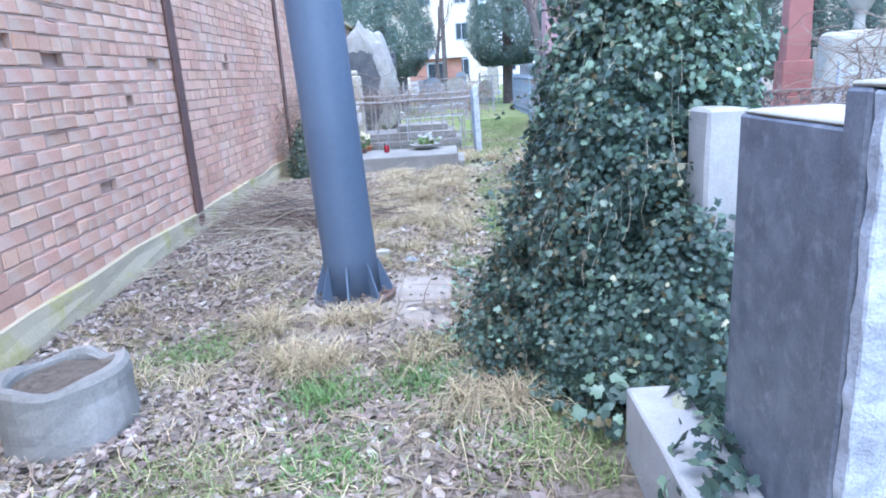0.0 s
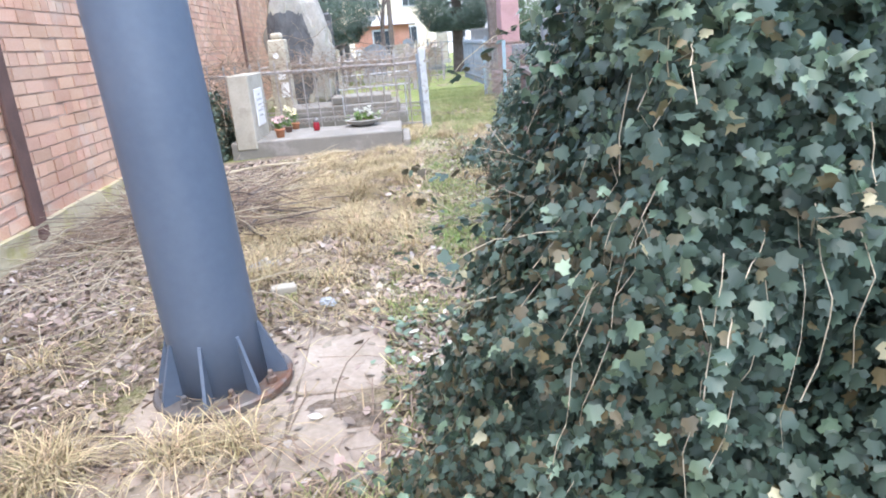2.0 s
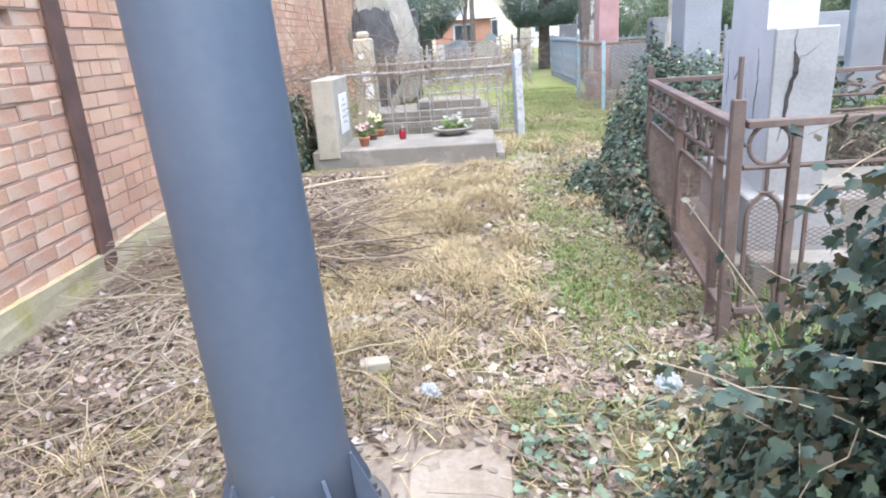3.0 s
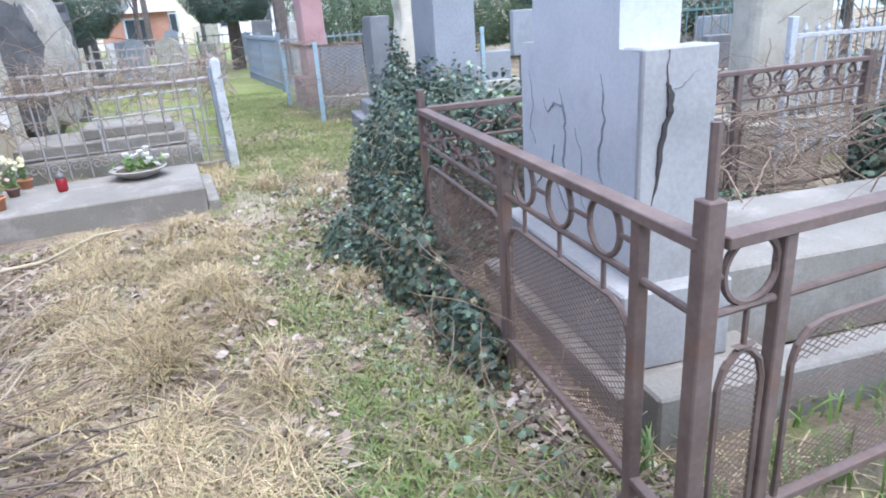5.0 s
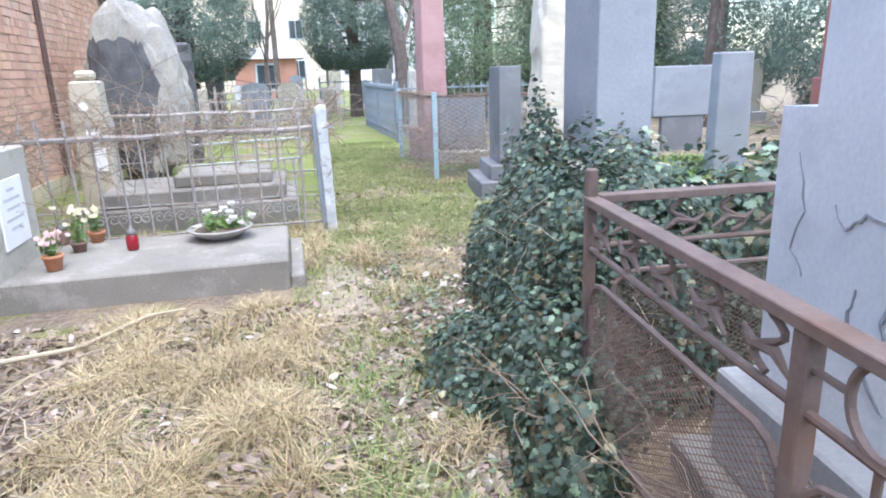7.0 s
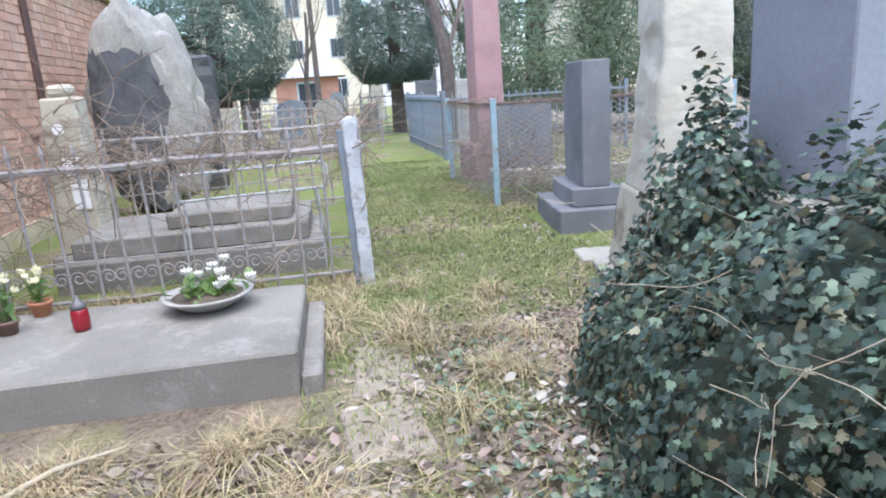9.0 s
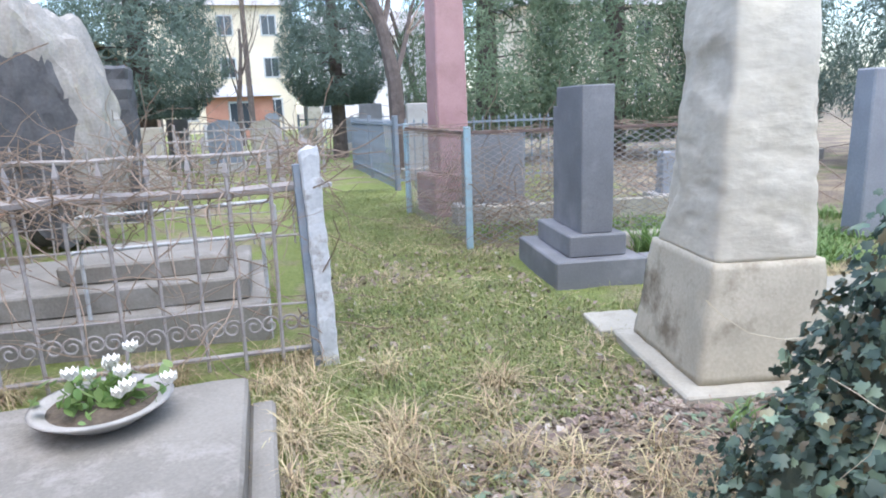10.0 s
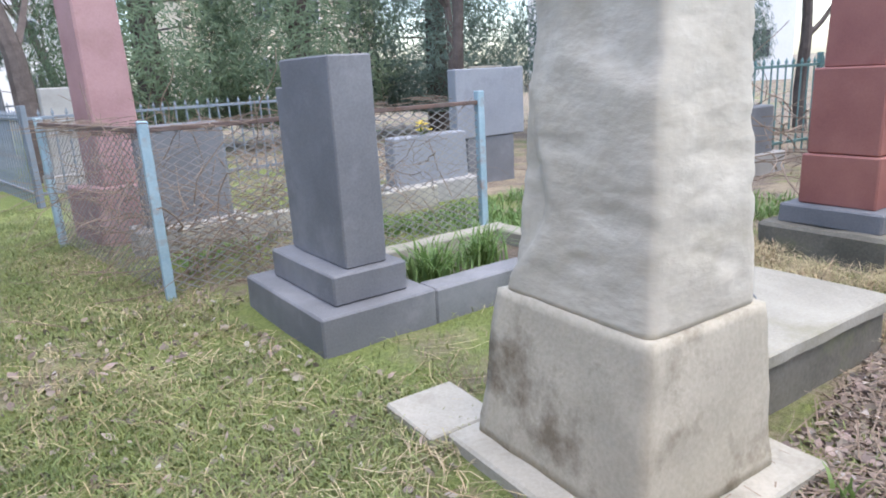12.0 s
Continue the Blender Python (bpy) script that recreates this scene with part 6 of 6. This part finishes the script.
lawn = scatter([(0.45, 2.1, 8.6, 17, 78000), (2.0, 6.0, 8.2, 12, 12000), (0.0, 0.95, 6.8, 9.6, 8000)], lambda p: 0.2 + 0.8 * patch(p, 1.3, 2.0, -0.35, 0.1))
tagged(blades("lawn_grass", lawn, 0.046, 0.0026, 1.2, M_GRASS, 1.0), "short green grass of the path between the graves", "grass", kind="stuff")
weeds = scatter([(-2.2, 1.0, 0.2, 7.8, 70000), (-0.15, 0.75, 2.6, 6.8, 13000)], lambda p: bare(p) * np.maximum(patch(p, 1.15, 6.0, 0.10, 0.36), 0.55 * patch(p, 2.3, 8.0, -0.1, 0.3) * (p[:, 0] > -0.12)) * np.where((p[:, 0] > -0.2) | (p[:, 1] < 1.9), 1.0, np.where(p[:, 1] > 3.4, 0.6, 0.3)))
tagged(blades("green_tufts", weeds, 0.050, 0.003, 1.0, M_GRASS), "patches of short green grass in dead leaves", "grass", kind="stuff")
spots_g = np.array([(-0.72, 0.98, 0), (-0.58, 0.42, 0), (-1.5, 1.5, 0), (-0.25, 1.05, 0), (0.1, 0.6, 0), (0.2, 3.9, 0), (0.3, 4.6, 0), (0.25, 5.6, 0), (0.1, 4.2, 0), (0.35, 6.4, 0), (-0.75, 6.3, 0)])
tagged(blades("weed_patch", np.concatenate([tufts(spots_g[:5], 480, 0.11), tufts(spots_g[5:], 240, 0.15)]), 0.05, 0.0034, 1.1, M_SPROUT), "fresh green weeds in low patches", "weeds", kind="stuff")

dry = scatter([(-1.1, 0.1, 3.4, 7.7, 400), (-0.9, 0.0, 5.2, 7.6, 230), (-1.3, -0.15, 1.25, 1.9, 40), (-2.2, 0.2, 0.4, 3.4, 36), (-0.6, 0.45, 3.3, 3.9, 26), (-0.05, 1.2, 7.3, 9.4, 40), (0.5, 1.5, 5.2, 8.4, 40), (-2.0, 0.4, 9.3, 9.75, 80),
               (0.6, 2.0, 7.4, 8.4, 26), (3.6, 5.2, 8.3, 10.0, 120), (0.02, 0.28, 0.45, 0.85, 26)], lambda p: bare(p) * (0.02 + 0.98 * patch(p, 2.9, 9.0, 0.02, 0.12)))
tagged(blades("dry_grass_tufts", tufts(dry, 90, 0.045), 0.135, 0.0021, 1.6, M_STRAW, 1.0), "drooping tufts of dry straw-coloured grass", "dry grass", kind="stuff")
thin = scatter([(-1.4, 0.6, 0.2, 7.8, 9000), (-2.4, -0.9, 0.3, 6.5, 2200), (0.5, 2.0, 7.0, 14, 5000)], lambda p: bare(p) * (0.1 + 0.9 * patch(p, 1.4, 3.0, -0.2, 0.2)))
tagged(blades("dry_grass", thin, 0.065, 0.0018, 2.0, M_STRAW, 1.0), "thin dry grass standing in the litter", "dry grass", kind="stuff")


def straws(name, pts, length, width, mat, label):
    n = len(pts)
    a = rng.uniform(0, 2 * np.pi, n)
    d = np.stack([np.cos(a), np.sin(a), rng.normal(0, 0.18, n)], 1) * (length * rng.uniform(0.4, 1.4, n))[:, None]
    s = np.stack([-np.sin(a), np.cos(a), np.zeros(n)], 1) * width
    b = np.stack([-np.sin(a), np.cos(a), np.zeros(n)], 1) * (length * rng.normal(0, 0.12, n))[:, None]
    lift = np.zeros((n, 3))
    lift[:, 2] = rng.uniform(0.004, 0.03, n)
    c = pts + lift
    v = np.stack([c - d / 2 - s, c - d / 2 + s, c + b - s, c + b + s, c + d / 2 - s, c + d / 2 + s], 1)
    return tagged(soup(name, v, [(0, 1, 3, 2), (2, 3, 5, 4)], mat), label, "straw", kind="stuff")


straws("fallen_straw", scatter([(-1.3, 0.2, 2.8, 7.8, 6000), (-2.45, -1.0, 2.8, 7.6, 1600), (-2.3, 0.4, 0.2, 3.0, 3500), (0.2, 1.6, 3.2, 8.8, 4000), (0.45, 2.1, 8.6, 14, 4200), (2.0, 4.4, 9.3, 11.5, 800)], lambda p: bare(p) * (0.3 + 0.7 * patch(p, 1.9, 4.0, -0.25, 0.2))), 0.16, 0.0022, M_STRAW, "flattened dry straw over the ground")
straws("fallen_stalks", scatter([(-2.5, -0.4, 2.2, 7.2, 4200), (1.3, 4.5, 7.2, 8.6, 3000), (-2.3, 0.3, 0.2, 2.2, 1800)], bare), 0.22, 0.0022, M_TWIG, "flattened grey-brown stalks over the ground")
leaves_at = scatter([(-2.5, 0.2, 0.1, 4.6, 27000), (-2.5, -0.5, 4.6, 7.7, 17000), (0.0, 1.1, 2.9, 6.2, 9500), (0.1, 1.8, 6.2, 8.6, 8000), (1.3, 4.8, 6.9, 8.7, 16000), (0.45, 2.2, 8.5, 12, 1100), (0.45, 2.4, 7.6, 9.0, 2200)],
                    lambda p: bare(p) * (0.35 + 0.65 * patch(p, 1.8, 1.0, -0.3, 0.1)), 0.012)
over = scatter([(-1.2, 0.2, 3.6, 7.7, 4200), (-2.1, -0.9, 4.3, 6.6, 2600)], lambda p: bare(p) * (0.15 + 0.85 * patch(p, 2.4, 5.0, -0.1, 0.15)), 0.045)
leaves_at = np.concatenate([leaves_at, over])
tagged(litter("fallen_leaves", leaves_at, 0.052, M_LITTER, 0.55), "grey-brown dead leaves lying on the ground", "dead leaves", kind="stuff")
white_at = scatter([(0.35, 0.85, 4.4, 5.9, 90), (0.3, 0.6, 2.2, 3.3, 50), (-2.2, 0.2, 2.5, 4.0, 30), (0.95, 1.2, 6.85, 7.2, 40)], None, 0.02)
white_at = np.concatenate([white_at, np.stack([rng.normal(0.18, 0.10, 40), rng.normal(1.95, 0.16, 40), rng.uniform(0.05, 0.38, 40)], 1)])
white_at = np.concatenate([white_at, np.stack([rng.normal(1.02, 0.06, 46), rng.normal(7.45, 0.10, 46), rng.uniform(0.04, 0.16, 46)], 1)])
tagged(litter("pale_scraps", white_at, 0.05, M_SCRAP, 0.6), "bleached pale leaves and scraps among litter", "litter", kind="stuff")
sprouts = np.concatenate([scatter([(0.78, 1.9, 2.6, 3.38, 95), (1.0, 2.3, 3.5, 4.0, 45)]), scatter([(2.85, 3.5, 10.55, 10.95, 26)], None, 0.06)])
rank = scatter([(4.0, 6.8, 9.9, 12.4, 9000), (2.2, 4.2, 11.55, 12.9, 2500)], lambda p: patch(p, 1.2, 12.0, -0.2, 0.2))
tagged(blades("green_weeds", rank, 0.11, 0.006, 0.8, M_SPROUT), "rank green weeds between the graves", "weeds", kind="stuff")
tagged(blades("bulb_leaves_low", tufts(scatter([(1.8, 3.0, 7.5, 8.35, 44)]), 9, 0.02), 0.10, 0.006, 0.6, M_SPROUT), "small clumps of green bulb leaves in litter", "bulb leaves", kind="stuff")
tagged(blades("bulb_leaves", tufts(sprouts, 10, 0.03), 0.125, 0.006, 0.55, M_SPROUT), "clumps of upright green bulb leaves", "bulb leaves", kind="stuff")
iris = np.array([(2.92, 10.66, 0.1), (2.98, 10.62, 0.1), (3.38, 10.62, 0.1), (3.46, 10.72, 0.1)])
tagged(blades("daffodil_tufts", tufts(iris, 90, 0.05), 0.25, 0.006, 0.7, M_SPROUT), "leafy green tufts in the planted kerb", "bulb leaves", kind="stuff")
tangle("dry_brush", "dry brush and brambles inside the chain-link plot", [(2.0, 4.0, 11.7, 12.0, 0.05, 0.8), (1.9, 2.05, 12.0, 14.0, 0.05, 0.9), (2.4, 4.4, 12.4, 13.6, 0.0, 0.5)], 420, 0.0032, M_TWIG, seed=31, length=0.55)
ivy_stray = scatter([(-0.2, 0.5, 0.7, 2.9, 500), (0.55, 1.1, 6.2, 8.3, 380), (0.45, 0.85, 3.6, 5.8, 160), (1.3, 2.4, 7.4, 8.5, 300), (0.7, 1.9, 2.2, 3.35, 900)], bare, 0.03)
up_n = np.tile(np.array([[0, 0, 1.0]]), (len(ivy_stray), 1))
stray = ivy_leaves("creeping_ivy", ivy_stray, up_n, 0.036, M_IVY_S, 0.4)
tagged(stray, "single ivy leaves creeping over the ground", "ivy", kind="stuff")

# ---- bricks of the boundary wall ----
COURSE, BRICK_L, BRICK_H = 0.0965, 0.262, 0.083


def brick_mesh(length):
    me = bpy.data.meshes.new("brick")
    bm = box(-0.048, 0.002, -length / 2, length / 2, -BRICK_H / 2, BRICK_H / 2)
    front = [e for e in bm.edges if all(v.co.x > 0 for v in e.verts)]
    bmesh.ops.bevel(bm, geom=front, offset=0.007, segments=1, affect="EDGES")
    for v in bm.verts:
        if v.co.x > -0.04:
            v.co += Vector((brnd.uniform(-0.004, 0.001), brnd.uniform(-0.004, 0.004), brnd.uniform(-0.005, 0.004)))
    bm.to_mesh(me)
    bm.free()
    me.materials.append(M_BRICK)
    return me


brnd = random.Random(5)
full, half = [brick_mesh(BRICK_L - 0.014) for _ in range(7)], [brick_mesh(BRICK_L / 2 - 0.014) for _ in range(5)]
boxes = []
HOLES = ((0.9, 1.62, 0.20), (2.45, 1.60, 0.15), (1.55, 1.42, 0.10), (0.35, 1.72, 0.16), (1.9, 1.30, 0.08))
joints = []
for row in range(28):
    z = 0.19 + COURSE * (row + 0.5)
    header = row % 4 == 3
    step = BRICK_L / 2 if header else BRICK_L
    y = -2.0 + (0.07 if header else (BRICK_L / 2 if row % 2 else 0.0))
    joints.append((6.75, z - COURSE / 2, 8.75, 0.0075))
    while y < 15.5:
        joints.append((y - step / 2, z, 0.008, COURSE / 2))
        lost = brnd.random()
        out = brnd.uniform(-0.006, 0.002)
        if lost < 0.03:
            out = -0.014
        if lost > 0.997 or any(abs(y - hy) < hw and abs(z - hz) < 0.06 for hy, hz, hw in HOLES):
            y += step
            continue
        if 0.0 <= y < 3.0 and row < 19 and not header or (0.2 <= y < 2.6 and header and row < 12):
            o = new("brick", brnd.choice(half if header else full))
            o.parent = wall
            o.matrix_local = pose(out, y + brnd.uniform(-0.004, 0.004), z + brnd.uniform(-0.003, 0.003), brnd.uniform(-0.9, 0.9), 0, brnd.uniform(-1.0, 1.0))
        else:
            boxes.append((out, y + brnd.uniform(-0.004, 0.004), z + brnd.uniform(-0.003, 0.003), step / 2 - 0.007))
        y += step
b = np.array(boxes)
sx = np.array([-0.048, 0.002, 0.002, -0.048, -0.048, 0.002, 0.002, -0.048])
sy = np.array([-1, -1, 1, 1, -1, -1, 1, 1.0])
sz = np.array([-1, -1, -1, -1, 1, 1, 1, 1.0]) * BRICK_H / 2
v = np.stack([b[:, 0:1] + sx[None], b[:, 1:2] + sy[None] * b[:, 3:4], b[:, 2:3] + sz[None]], 2)
rest = soup("bricks", v, [(3, 2, 1, 0), (4, 5, 6, 7), (0, 1, 5, 4), (1, 2, 6, 5), (2, 3, 7, 6), (3, 0, 4, 7)], M_BRICK_J, False)
rest.parent = wall
j = np.array(joints)
jx = np.array([-0.049, -0.008, -0.008, -0.049, -0.049, -0.008, -0.008, -0.049])
v = np.stack([np.tile(jx[None], (len(j), 1)), j[:, 0:1] + sy[None] * j[:, 2:3], j[:, 1:2] + np.sign(sz)[None] * j[:, 3:4]], 2)
beds = soup("mortar_joints", v, [(3, 2, 1, 0), (4, 5, 6, 7), (0, 1, 5, 4), (1, 2, 6, 5), (2, 3, 7, 6), (3, 0, 4, 7)], M_MORTAR, False)
beds.parent = wall
tagged(beds, kind="stuff")
tagged(rest, kind="stuff")
